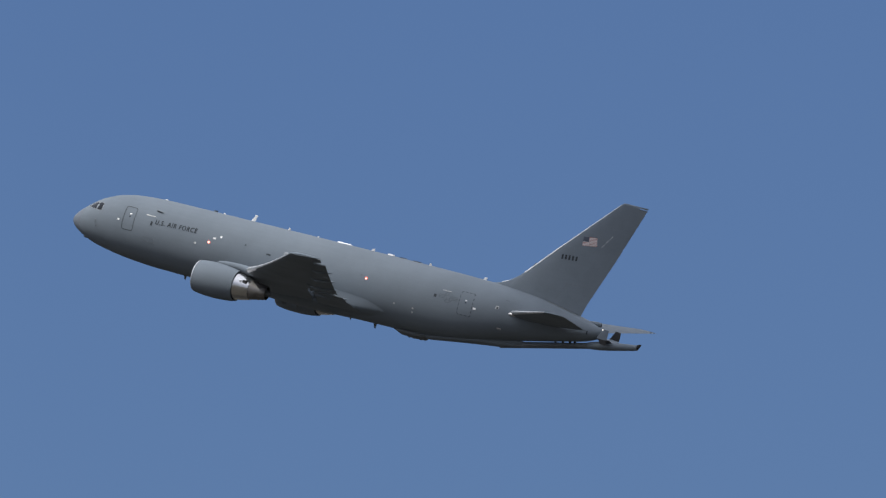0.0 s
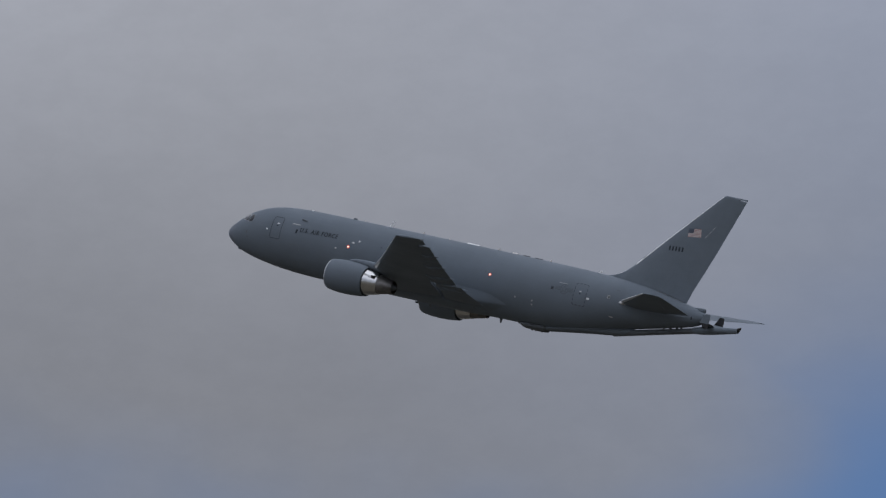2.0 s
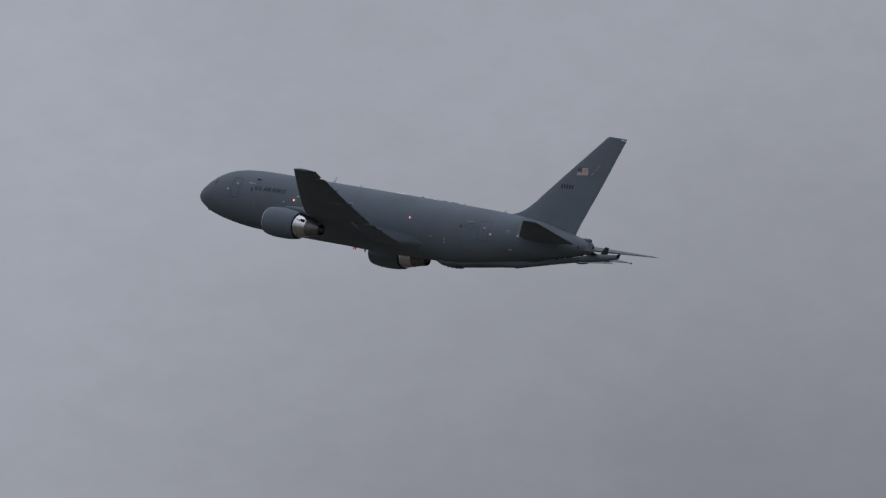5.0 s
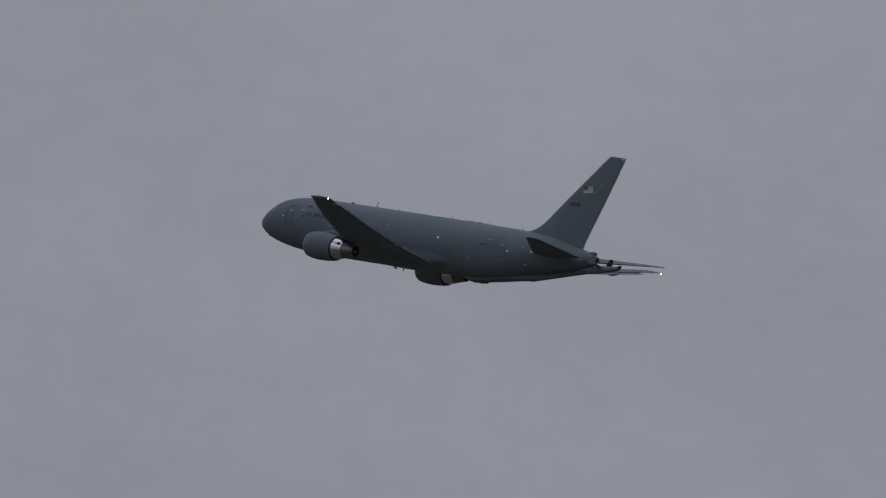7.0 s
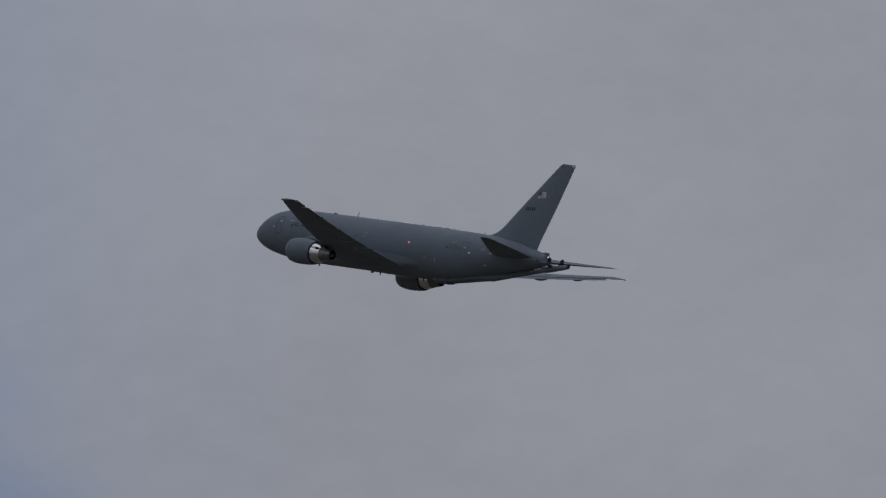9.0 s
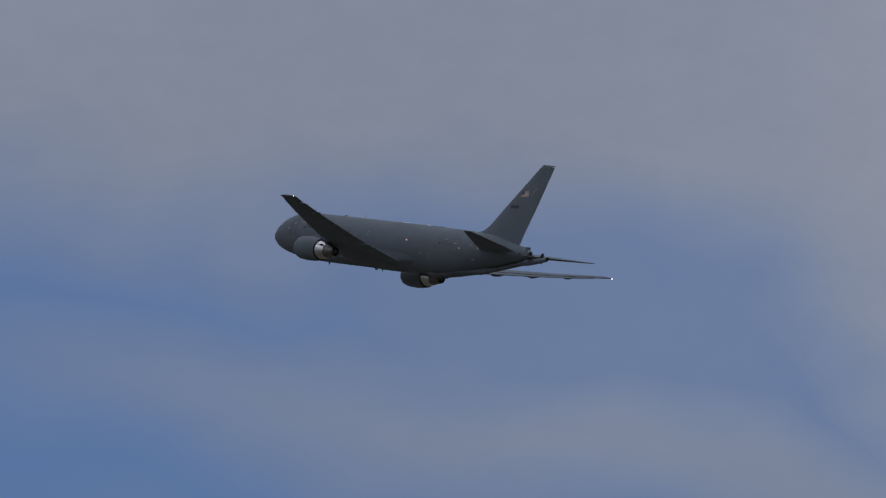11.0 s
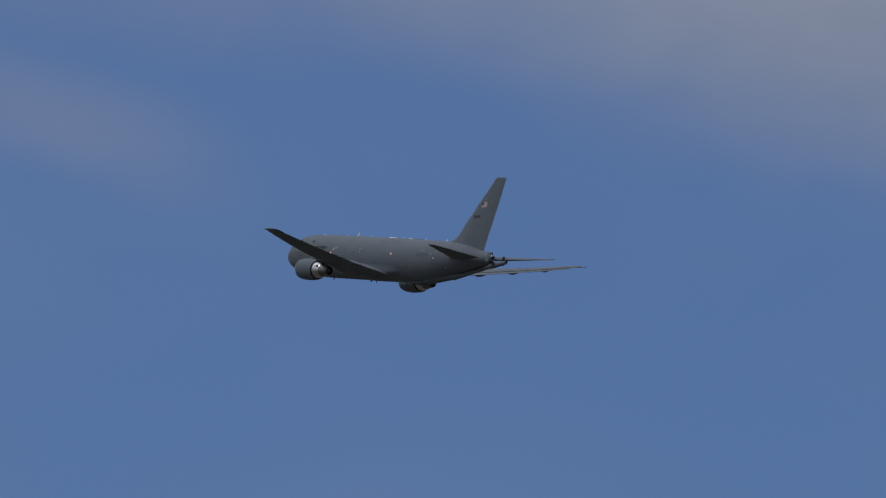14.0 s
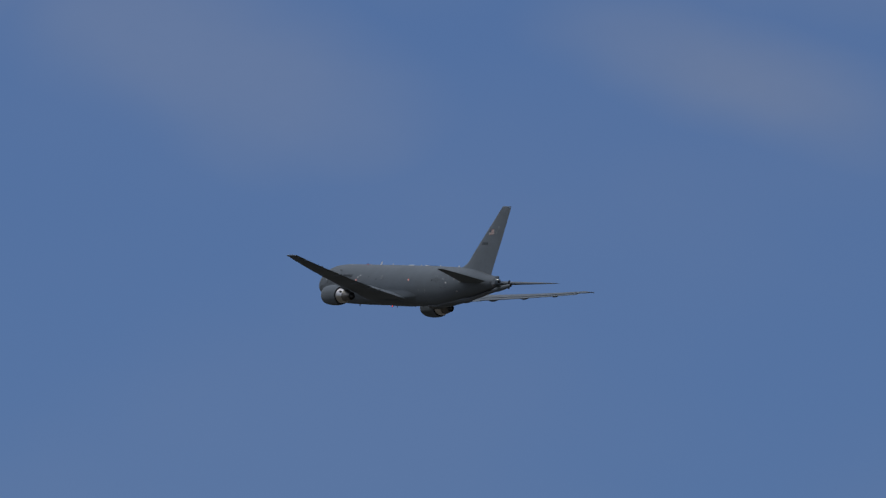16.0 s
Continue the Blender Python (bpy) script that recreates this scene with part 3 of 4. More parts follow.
def make_wing(sgn):
    st = wing_stations(sgn)
    wing = part("wing", surface(st, 0.0, 0.72), PAINT, aircraft, "swept grey wing, dark underneath")
    aft = [(a, b + 1.0, c + 1.0, h - 0.10, t, ca, tw) for a, b, c, h, t, ca, tw in st]
    for a, b in ((2.7, 6.4), (6.5, 8.6)):
        part("inboard_flap", surface(span_cut(aft, sgn * a, sgn * b), 0.67, 1.0, drop=3.0), PAINT, wing)
    low = [(a, b + 0.32, c + 0.32, h - 0.11, t, ca, tw) for a, b, c, h, t, ca, tw in st]
    part("outboard_flap", surface(span_cut(low, sgn * 8.7, sgn * 16.6), 0.70, 1.02), PAINT, wing)
    part("aileron", surface(span_cut(low, sgn * 16.7, sgn * 21.6), 0.70, 1.02), PAINT, wing)
    part("wing_shroud", surface(span_cut(st, sgn * 8.7, sgn * 21.6), 0.715, 0.88), PAINT, wing)
    part("trailing_edge", surface(span_cut(st, sgn * 21.7, sgn * 23.2), 0.725, 1.0), PAINT, wing)
    # rounded tip
    y0, xl, xt, z, th, ca, tw = st[-1]
    tips = [(y0, xl, xt, z, th, ca, tw)]
    for k, (dy, fl, ft) in enumerate(((0.25, 0.03, 0.0), (0.45, 0.12, 0.02), (0.58, 0.36, 0.06))):
        tips.append((y0 + sgn * dy, xl + 0.14 * dy / 0.5 + fl, xt + 0.2 * dy / 0.5 - ft, z + 0.06 * dy, th * (1 - 0.25 * k), ca, tw))
    part("wing_tip", surface(tips, 0.0, 1.0), PAINT, wing)
    # slats with bright leading edges
    for a, b in ((3.4, 7.0), (8.9, 12.4), (12.5, 16.0), (16.1, 19.6), (19.7, 22.9)):
        rings = []
        for s, sl, tr, h, t, c, w in span_cut(st, sgn * a, sgn * b):
            rings.append((s, sl - 0.03, tr, h + 0.004, t * 1.03, c, w))
        part("slat", surface(rings, 0.0, 0.09), PAINT, wing)
    part("leading_edge", surface([(s, a - 0.05, b, h, t * 1.07, c, w) for s, a, b, h, t, c, w in span_cut(st, sgn * 9.6, sgn * 22.6)], 0.0, 0.012), BARE, wing, "thin worn metal leading edge")
    part("slat_edge", surface([(s, a - 0.06, b, h, t * 1.08, c, w) for s, a, b, h, t, c, w in span_cut(st, sgn * 8.8, sgn * 11.6)], 0.0, 0.03), BARE, wing, "bright bare metal slat edge beside the engine")
    # flap track fairings, deep and pointed
    for y in (7.3, 11.0, 14.9, 18.7):
        s, sl, tr, h, t, c, w = span_cut(st, sgn * y, sgn * (y + 0.01))[0]
        long, deep = (3.4, 0.40) if y < 9 else (2.9, 0.34) if y < 12 else (2.3, 0.28) if y < 16 else (1.8, 0.22)
        rings = []
        for k in range(11):
            u = k / 10
            x = tr + (1.25 if y < 9 else 0.72) - long * (1 - u)
            r = 0.02 + 0.2 * math.sin(math.pi * min(1, u * 0.98 + 0.01)) ** 0.6
            base = h - (x - sl) * math.tan(radians(w)) - 0.06
            d = 0.03 + deep * math.sin(math.pi * u ** 0.8) ** 0.8
            rings.append([(x, s + r * math.cos(2 * math.pi * i / 12), base - d * 0.5 + d * 0.55 * math.sin(2 * math.pi * i / 12)) for i in range(12)])
        part("flap_fairing", loft(rings), PAINT, wing)
    s, sl, tr, h, t, c, w = st[-1]
    part("tip_light", dome_bm(tr + 0.14, sgn * 23.74, h + 0.1, 0.06, 0.035, 0.035), LENS, wing, "small clear tip lamp")
    make_lamp("strobe_lamp", Vector((tr + 0.12, sgn * 23.6, h + 0.1)), wing, STROBE_LIGHT, STROBES, 0.9, 0.2, "turning hooded strobe with one white glowing side")
    part("navigation_light", dome_bm(sl + 0.35, sgn * 23.45, h + 0.02, 0.16, 0.08, 0.05), LENS, wing, "clear lens at the tip's leading edge")
    for y in (20.9, 19.2, 17.4):
        s, sl, tr, h, t, c, w = span_cut(st, sgn * y, sgn * (y + 0.01))[0]
        part("static_wick", box_bm(tr - 0.02, tr + 0.3, s - 0.012, s + 0.012, h + 0.02 - (tr - sl) * math.tan(radians(w)), h + 0.05 - (tr - sl) * math.tan(radians(w))), SOOT, wing)
    return wing


for sgn in (-1, 1):
    make_wing(sgn)


def make_belly_fairing():
    rings = []
    for k in range(25):
        x = 13.6 + k * 0.63
        u = (x - 13.6) / 15.12
        swell = math.sin(math.pi * u) ** 0.55 if 0 < u < 1 else 0
        w, top, low = 1.2 + 1.3 * swell * (1 - 0.8 * min(1, max(0, (x - 22.5) / 4)) ** 1.5), -2.15 + 0.75 * swell, -2.6 - 0.42 * swell
        mid, half = (top + low) / 2, (top - low) / 2
        rings.append([(x, w * math.copysign(abs(math.cos(a)) ** 0.9, math.cos(a)), mid + half * math.copysign(abs(math.sin(a)) ** 0.9, math.sin(a))) for a in [2 * math.pi * i / 40 for i in range(40)]])
    return part("belly_fairing", loft(rings), PAINT, aircraft, "swollen grey fairing at the wing roots")


make_belly_fairing()


def make_root_fillet(sgn):
    """The blend behind a wing root: a bulged side that ends below in a soft knuckle and runs out aft."""
    rings = []
    for k in range(17):
        u = k / 16
        x = 20.5 + 8.7 * u
        top = -0.62 - 0.12 * u - 1.0 * max(0.0, (u - 0.72) / 0.28) ** 1.6
        knuckle = -1.98 + 0.26 * max(0.0, (u - 0.6) / 0.4)
        flow = 1 - u ** 2.6

        def hull(z):
            return abs(side(x, z, 0.0).y)
        ring = []
        for j in range(11):
            v = j / 10
            z = top + (knuckle - top) * v
            full = hull(top) + (2.50 - hull(top)) * v ** 0.7
            ring.append((x, sgn * (hull(z) - 0.03 + flow * max(0.0, full - hull(z)) * math.sin(v * math.pi / 2)), z))
        y = abs(ring[-1][1])
        ring += [(x, sgn * (y - 0.12), knuckle - 0.12), (x, sgn * (y - 0.35), knuckle - 0.3), (x, sgn * (y * 0.55 + 0.3), knuckle - 0.52), (x, sgn * 0.6, -2.55), (x, sgn * 0.6, -1.5), (x, sgn * 1.0, top)]
        rings.append(ring)
    part("root_fillet", loft(rings), PAINT, aircraft, "smooth grey fillet behind the wing root", smooth=60.0)


for sgn in (-1, 1):
    make_root_fillet(sgn)


def make_engine(sgn):
    y, z = sgn * 7.9, -2.48
    nac = [(16.3, 1.02), (15.85, 1.04), (15.57, 1.10), (15.44, 1.17)]
    cowl = part("engine_cowl", spin([(15.47, 1.252), (15.56, 1.272), (15.72, 1.298), (16.0, 1.335), (16.5, 1.375), (17.2, 1.385), (17.9, 1.36), (18.5, 1.30), (18.95, 1.225), (18.95, 1.19), (18.0, 1.22)], y, z), PAINT, aircraft, "grey engine cowling")
    part("intake_lip", spin(nac + [(15.38, 1.205), (15.40, 1.23), (15.465, 1.251)], y, z), BARE, cowl, "pale metal intake lip")
    part("intake_duct", spin([(16.3, 1.02), (17.0, 1.08)], y, z), PAINT, cowl)
    part("fan", spin([(16.35, 0.02), (16.5, 0.16), (16.75, 0.3), (16.95, 0.34), (16.97, 1.09)], y, z), HOT, cowl, "dark fan disc with spinner")
    part("exhaust_sleeve", spin([(18.1, 1.15), (18.7, 1.13), (19.2, 1.06), (19.75, 0.95), (20.2, 0.84), (20.2, 0.81), (19.6, 0.86)], y, z), POLISHED, aircraft, "polished bright metal engine sleeve")
    part("core_nozzle", spin([(20.05, 0.835), (20.45, 0.755), (20.95, 0.655), (21.4, 0.56), (21.56, 0.525), (21.57, 0.495), (21.0, 0.55), (20.5, 0.6)], y, z), HOT, aircraft, "heat-stained core nozzle")
    part("exhaust_plug", spin([(20.6, 0.6), (20.75, 0.42), (21.2, 0.38), (21.6, 0.24), (21.9, 0.03)], y, z), DARKER, aircraft, "sooty exhaust plug")
    part("sleeve_vent", box_bm(19.66, 20.02, y + (-0.88 if sgn < 0 else 0.62), y + (-0.62 if sgn < 0 else 0.88), z + 0.34, z + 0.60, 0.02), SOOT, aircraft, "dark square vent on the bright sleeve")
    # plate added beside the vent to imitate a bright sky reflection
    part("glint_plate", box_bm(19.30, 19.60, y + (-0.93 if sgn < 0 else 0.66), y + (-0.66 if sgn < 0 else 0.93), z + 0.28, z + 0.56, 0.03), BARE, aircraft, "pale metal plate added for the sleeve's bright reflection")
    rings = []
    for k in range(13):
        u = k / 12
        x = 16.9 + u * 7.2
        top = -0.95 + 0.28 * math.sin(math.pi * min(1, u * 1.5)) ** 0.7 - 0.35 * u
        low = -1.3 if u < 0.2 else -1.3 - (u - 0.2) * 0.9 if u < 0.5 else -1.57 + (u - 0.5) * 0.5
        w = 0.06 + 0.3 * math.sin(math.pi * (0.06 + 0.9 * u)) ** 0.7
        mid, half = (top + low) / 2, max((top - low) / 2, 0.04)
        rings.append([(x, y + w * math.cos(2 * math.pi * i / 16), mid + half * math.sin(2 * math.pi * i / 16)) for i in range(16)])
    part("pylon", loft(rings), PAINT, aircraft, "grey engine pylon")
    # a small strake on the cowl
    s = loft([[(16.6, y - sgn * 1.02, z + 0.86), (17.5, y - sgn * 1.12, z + 1.0), (17.6, y - sgn * 0.98, z + 0.94), (16.7, y - sgn * 0.98, z + 0.84)],
              [(16.6, y - sgn * 1.0, z + 0.88), (17.5, y - sgn * 1.4, z + 1.22), (17.6, y - sgn * 1.4, z + 1.2), (16.7, y - sgn * 0.96, z + 0.86)]])
    part("cowl_strake", s, PAINT, cowl)


for sgn in (-1, 1):
    make_engine(sgn)


FIN = [(1.2, 36.3, 44.30, 0, 0.09, 0, 0), (2.7, 37.75, 44.75, 0, 0.095, 0, 0), (6.5, 41.32, 46.25, 0, 0.10, 0, 0), (10.95, 45.64, 47.86, 0, 0.10, 0, 0)]


def make_tail():
    fin = part("fin", surface(FIN, 0.0, 0.68, upright=True), PAINT_FIN, aircraft, "tall swept grey tail fin")
    part("fin_cap", surface([FIN[-1], (11.04, 45.74, 47.87, 0, 0.08, 0, 0), (11.08, 46.0, 47.85, 0, 0.03, 0, 0)], 0.0, 1.0, upright=True), PAINT_FIN, fin)
    part("rudder", surface(span_cut(FIN, 1.3, 10.9), 0.6805, 1.0, upright=True), PAINT_FIN, fin, "grey rudder")
    # bare metal strip stands in for the sun's glint on the fin
    part("leading_edge", surface([(s, a - 0.03, b, h, t * 1.12, c, w) for s, a, b, h, t, c, w in span_cut(FIN, 3.95, 10.9)], 0.0, 0.03, upright=True), BARE, fin, "bright metal strip for the glint on the leading edge")
    rings = []
    for k in range(11):
        u = k / 10
        x = 36.1 + u * 3.6
        high = 2.55 + 2.35 * u ** 2.1
        w = 0.03 + 0.3 * u
        rings.append([(x, w * math.cos(a), 2.2 + (high - 2.2) * math.sin(a)) for a in [math.pi * i / 12 for i in range(13)]])
    # thin tube added to carry that highlight down the dorsal crest
    part("dorsal_glint", tube([(36.1 + 3.75 * k / 10, 0, 2.57 + 2.35 * (k / 10) ** 2.1) for k in range(3, 11)], 0.03, 8), BARE, fin, "bright strip added for the glint along the dorsal fillet")
    part("dorsal_fillet", loft(rings, closed=True), PAINT, fin)
    for sgn in (-1, 1):
        st = [(sgn * 0.8, 38.5, 45.55, 0.56, 0.1, 0, -1.0), (sgn * 9.0, 45.38, 47.0, 1.57, 0.09, 0, -1.0)]
        stab = part("tailplane", surface(st, 0.0, 0.7), PAINT, aircraft, "swept grey horizontal tail, dark underneath")
        part("elevator", surface(span_cut(st, sgn * 1.5, sgn * 8.8), 0.705, 1.0), PAINT, stab)
        part("tailplane_tip", surface([st[-1], (sgn * 9.2, 45.6, 47.08, 1.59, 0.08, 0, -1.0), (sgn * 9.3, 45.95, 47.05, 1.6, 0.04, 0, -1.0)], 0.0, 1.0), PAINT, stab)
        # the same kind of strip gives the tailplane its highlight
        part("leading_edge", surface([(s, a - 0.03, b, h, t * 1.12, c, w) for s, a, b, h, t, c, w in span_cut(st, sgn * 1.9, sgn * 8.9)], 0.0, 0.03), BARE, stab, "bright metal strip for the glint on the leading edge")
        rings = []
        for k in range(9):
            u = k / 8
            x = 38.9 + u * 1.3
            rings.append([(x, sgn * (1.5 + 0.35 * math.sin(math.pi * u) + 0.16 * math.cos(a)), 0.55 + (0.02 + 0.13 * math.sin(math.pi * u)) * math.sin(a)) for a in [2 * math.pi * i / 12 for i in range(12)]])
        part("root_cuff", loft(rings), BARE, stab, "pale metal cuff at the tailplane root")
    # tail cone and its exhaust
    part("tail_cone", spin([(46.0, 0.40), (46.45, 0.42), (46.62, 0.36), (46.68, 0.27), (46.6, 0.2), (46.5, 0.18)], 0, 0.82, n=28, squash=1.0), PAINT, aircraft, "grey tail cone with exhaust")
    part("tail_exhaust", spin([(46.6, 0.01), (46.56, 0.2)], 0, 0.82, n=20), SOOT, aircraft)
    part("tail_light", dome_bm(46.66, -0.27, 1.12, 0.03, 0.03, 0.03), WHITE_LIGHT, aircraft, "white tail lamp")
    part("tail_hump", loft([[(x, w * math.cos(a), 1.42 + h * math.sin(a)) for a in [2 * math.pi * i / 14 for i in range(14)]] for x, w, h in ((44.9, 0.02, 0.05), (45.3, 0.15, 0.12), (45.8, 0.2, 0.19), (46.2, 0.2, 0.2), (46.34, 0.17, 0.17), (46.36, 0.12, 0.12))]), PAINT, aircraft, "small exhaust housing on the tail cone")


make_tail()


def make_boom():
    a, b = Vector((38.4, 0, -2.0)), Vector((46.6, 0, -0.16))
    boom = part("refuelling_boom", tube([a, a.lerp(b, 0.25), a.lerp(b, 0.6), a.lerp(b, 0.85), b], [0.26, 0.25, 0.24, 0.24, 0.24], 18), DARKER, aircraft, "long grey refuelling boom stowed under the tail")
    tip = Vector((49.75, 0, 0.42))
    part("boom_sleeve", tube([b - Vector((0.9, 0, 0.17)), b, b.lerp(tip, 0.3), b.lerp(tip, 0.75), tip], [0.27, 0.34, 0.33, 0.26, 0.22], 18), PAINT, boom, "pale grey outer boom sleeve")
    part("boom_nozzle", loft([[(49.62, 0.18 * math.cos(a), 0.40 + 0.22 * math.sin(a)) for a in [2 * math.pi * i / 12 for i in range(12)]], [(49.86, 0.16 * math.cos(a), 0.52 + 0.2 * math.sin(a)) for a in [2 * math.pi * i / 12 for i in range(12)]], [(50.0, 0.05 * math.cos(a), 0.68 + 0.06 * math.sin(a)) for a in [2 * math.pi * i / 12 for i in range(12)]]]), SOOT, boom, "dark boom nozzle")
    # steering surfaces: a level plane across the boom with an upright fin at each end
    level = [(y, 46.45 + 0.22 * abs(y), 47.6 + 0.1 * abs(y), 0.30 + 0.14 * abs(y), 0.1, 0, 0) for y in (-1.2, -0.6, 0.0, 0.6, 1.2)]
    part("boom_elevator", surface(level, 0.0, 1.0), PAINT, boom, "level steering plane of the boom")
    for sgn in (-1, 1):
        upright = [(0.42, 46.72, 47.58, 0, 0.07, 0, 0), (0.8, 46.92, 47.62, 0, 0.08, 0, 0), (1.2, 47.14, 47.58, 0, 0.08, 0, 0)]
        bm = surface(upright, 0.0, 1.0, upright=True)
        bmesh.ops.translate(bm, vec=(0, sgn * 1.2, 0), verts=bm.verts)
        # the starboard fin is near black, the port one grey
        part("boom_fin", bm, PAINT if sgn < 0 else NEAR_BLACK, boom, "small upright steering fin of the boom")
        bm = surface([(0.02, 47.1, 47.6, 0, 0.08, 0, 0), (0.41, 46.86, 47.6, 0, 0.09, 0, 0)], 0.0, 1.0, upright=True)
        bmesh.ops.translate(bm, vec=(0, sgn * 1.2, 0), verts=bm.verts)
        part("boom_fin_foot", bm, NEAR_BLACK, boom, "dark foot of the steering fin")
    part("boom_hinge", loft([[(x, w * math.cos(a), z + h * math.sin(a)) for a in [2 * math.pi * i / 18 for i in range(18)]] for x, w, z, h in ((31.2, 0.2, -2.85, 0.1), (32.5, 0.75, -2.75, 0.25), (34.5, 0.95, -2.42, 0.28), (36.5, 0.8, -2.06, 0.36), (38.3, 0.5, -1.78, 0.42), (39.5, 0.32, -1.62, 0.36), (40.2, 0.2, -1.5, 0.2))]), PAINT, aircraft, "grey boom fairing under the tail")
    for x in (42.9, 43.5, 44.1, 44.5):
        zb = -2.42 + (x - 36.6) * 0.226
        part("boom_bracket", box_bm(x - 0.07, x + 0.07, -0.1, 0.1, zb + 0.2, zb + 0.48, 0.02), SOOT, boom, "dark stowing bracket")
    part("boom_hoist", tube([(45.9, 0.0, 0.55), (46.5, 0.0, 0.28), (47.1, 0, 0.25)], 0.07, 8), SOOT, aircraft, "dark hoist cable arm")


make_boom()


def make_marks():
    # cockpit windows, three a side
    for port in (True, False):
        for n, quad in enumerate((((1.62, 0.44), (1.98, 0.90), (2.46, 1.0), (2.46, 0.36)), ((2.55, 0.34), (2.55, 1.0), (2.98, 1.0), (3.08, 0.40)))):
            part("cockpit_window", patch(quad, 0.016, port, 5), GLASS, fuselage, "dark cockpit window")
            part("window_frame", stroke(list(quad) + [quad[0]], 0.028, 0.022, port), PALE, fuselage, "pale window frame")
        bm = bmesh.new()
        sg = -1 if port else 1
        pts = [skin(1.66, math.pi / 2 + sg * 0.05, 0.014), skin(2.2, math.pi / 2 + sg * 0.05, 0.014), skin(2.35, math.pi / 2 + sg * 0.62, 0.014), skin(1.78, math.pi / 2 + sg * 0.85, 0.014)]
        bm.faces.new([bm.verts.new(p) for p in pts])
        rim = bmesh.ops.extrude_face_region(bm, geom=bm.faces[:])
        for v in [g for g in rim["geom"] if isinstance(g, bmesh.types.BMVert)]:
            v.co += Vector((0.02, 0, -0.03))
        part("windscreen", bm, GLASS, fuselage, "dark windscreen pane")
    for port in (True, False):
        door = part("door", patch([(5.36, -0.56), (6.30, -0.54), (6.30, 1.22), (5.36, 1.18)], 0.006, port, 8), PAINT, aircraft, "forward crew door")
        part("door_outline", stroke(rounded(5.32, 6.32, -0.58, 1.24, 0.16, -0.05), 0.048, 0.014, port), LINE, door, "dark outline")
        part("door_window", patch(rounded(5.76, 5.9, 0.42, 0.56, 0.05)[0:20:5], 0.016, port, 2), GLASS, door)
        part("door_handle", stroke([(5.74, 0.7), (5.94, 0.72)], 0.07, 0.02, port), WHITE, door, "pale handle")
        aft = part("aft_door", patch([(35.2, -0.42), (36.3, -0.4), (36.24, 1.36), (35.14, 1.3)], 0.006, port, 8), PAINT, aircraft, "aft door with dashed outline")
        pts = rounded(35.16, 36.3, -0.45, 1.36, 0.14, -0.03)
        total = []
        for (ax, az), (bx, bz) in zip(pts, pts[1:]):
            k = max(1, int(math.hypot(bx - ax, bz - az) / 0.03))
            total += [(ax + (bx - ax) * i / k, az + (bz - az) * i / k) for i in range(k)]
        for i in range(0, len(total) - 6, 11):
            part("outline_dash", stroke(total[i:i + 7], 0.055, 0.014, port), LINE, aft)
        part("aft_handle", stroke([(35.6, 0.72), (35.76, 0.73)], 0.08, 0.02, port), WHITE, aft)
        part("door_window", patch([(35.64, 0.5), (35.74, 0.5), (35.74, 0.6), (35.64, 0.6)], 0.016, port, 2), GLASS, aft)
    # lettering
    for port in (True, False):
        curve = bpy.data.curves.new("lettering", "FONT")
        curve.body = "U.S. AIR FORCE"
        curve.size = 0.62
        curve.offset = 0.007
        curve.space_character = 1.22
        temp = new("lettering_form", curve)
        bpy.context.view_layer.update()
        me = bpy.data.meshes.new_from_object(temp.evaluated_get(bpy.context.evaluated_depsgraph_get()))
        bpy.data.objects.remove(temp)
        bm = bmesh.new()
        bm.from_mesh(me)
        bmesh.ops.triangulate(bm, faces=bm.faces[:])
        xs = [v.co.x for v in bm.verts]
        top = max(v.co.y for v in bm.verts)
        lo, hi = min(xs), max(xs)
        base = bm.faces[:]
        rim = bmesh.ops.extrude_face_region(bm, geom=base)
        lifted = {v for v in rim["geom"] if isinstance(v, bmesh.types.BMVert)}
        for v in bm.verts:
            u = (v.co.x - lo) / (hi - lo)
            x = 8.14 + 3.66 * (u if port else 1 - u)
            z = 0.40 + 0.12 * (x - 8.16) / 3.66 + v.co.y / top * 0.37
            v.co = side(x, z, 0.03 if v in lifted else 0.002, port)
        # one mesh for each letter and full stop
        bm.verts.index_update()
        left = set(bm.verts)
        while left:
            reach, todo = set(), [next(iter(left))]
            while todo:
                v = todo.pop()
                if v not in reach:
                    reach.add(v)
                    todo += [e.other_vert(v) for e in v.link_edges]
            left -= reach
            glyph = bmesh.new()
            copies = {v: glyph.verts.new(v.co) for v in sorted(reach, key=lambda v: v.index)}
            for f in bm.faces:
                if f.verts[0] in reach:
                    glyph.faces.new([copies[v] for v in f.verts])
            part("letter", glyph, MARK, fuselage, "dark stencilled letter")
        bm.free()
    for port in (True, False):
        # national insignia in faint greys: disc, star and bars
        cx, cz = 34.18, 0.62
        part("insignia_ring", stroke([(cx + 0.36 * math.cos(2 * math.pi * i / 24), cz + 0.42 * math.sin(2 * math.pi * i / 24)) for i in range(25)], 0.05, 0.014, port), FAINT, fuselage)
        star = []
        for i in range(11):
            r = 0.36 if i % 2 == 0 else 0.15
            a = math.pi / 2 + math.pi * i / 5
            star.append((cx + r * 0.9 * math.cos(a), cz + r * math.sin(a)))
        part("insignia_star", stroke(star, 0.05, 0.016, port), FAINT, fuselage, "faint grey star")
        for sx in (-1, 1):
            part("insignia_bar", stroke([(cx + sx * 0.38, cz + 0.12), (cx + sx * 0.78, cz + 0.12), (cx + sx * 0.78, cz - 0.12), (cx + sx * 0.38, cz - 0.12)], 0.05, 0.014, port), FAINT, fuselage)
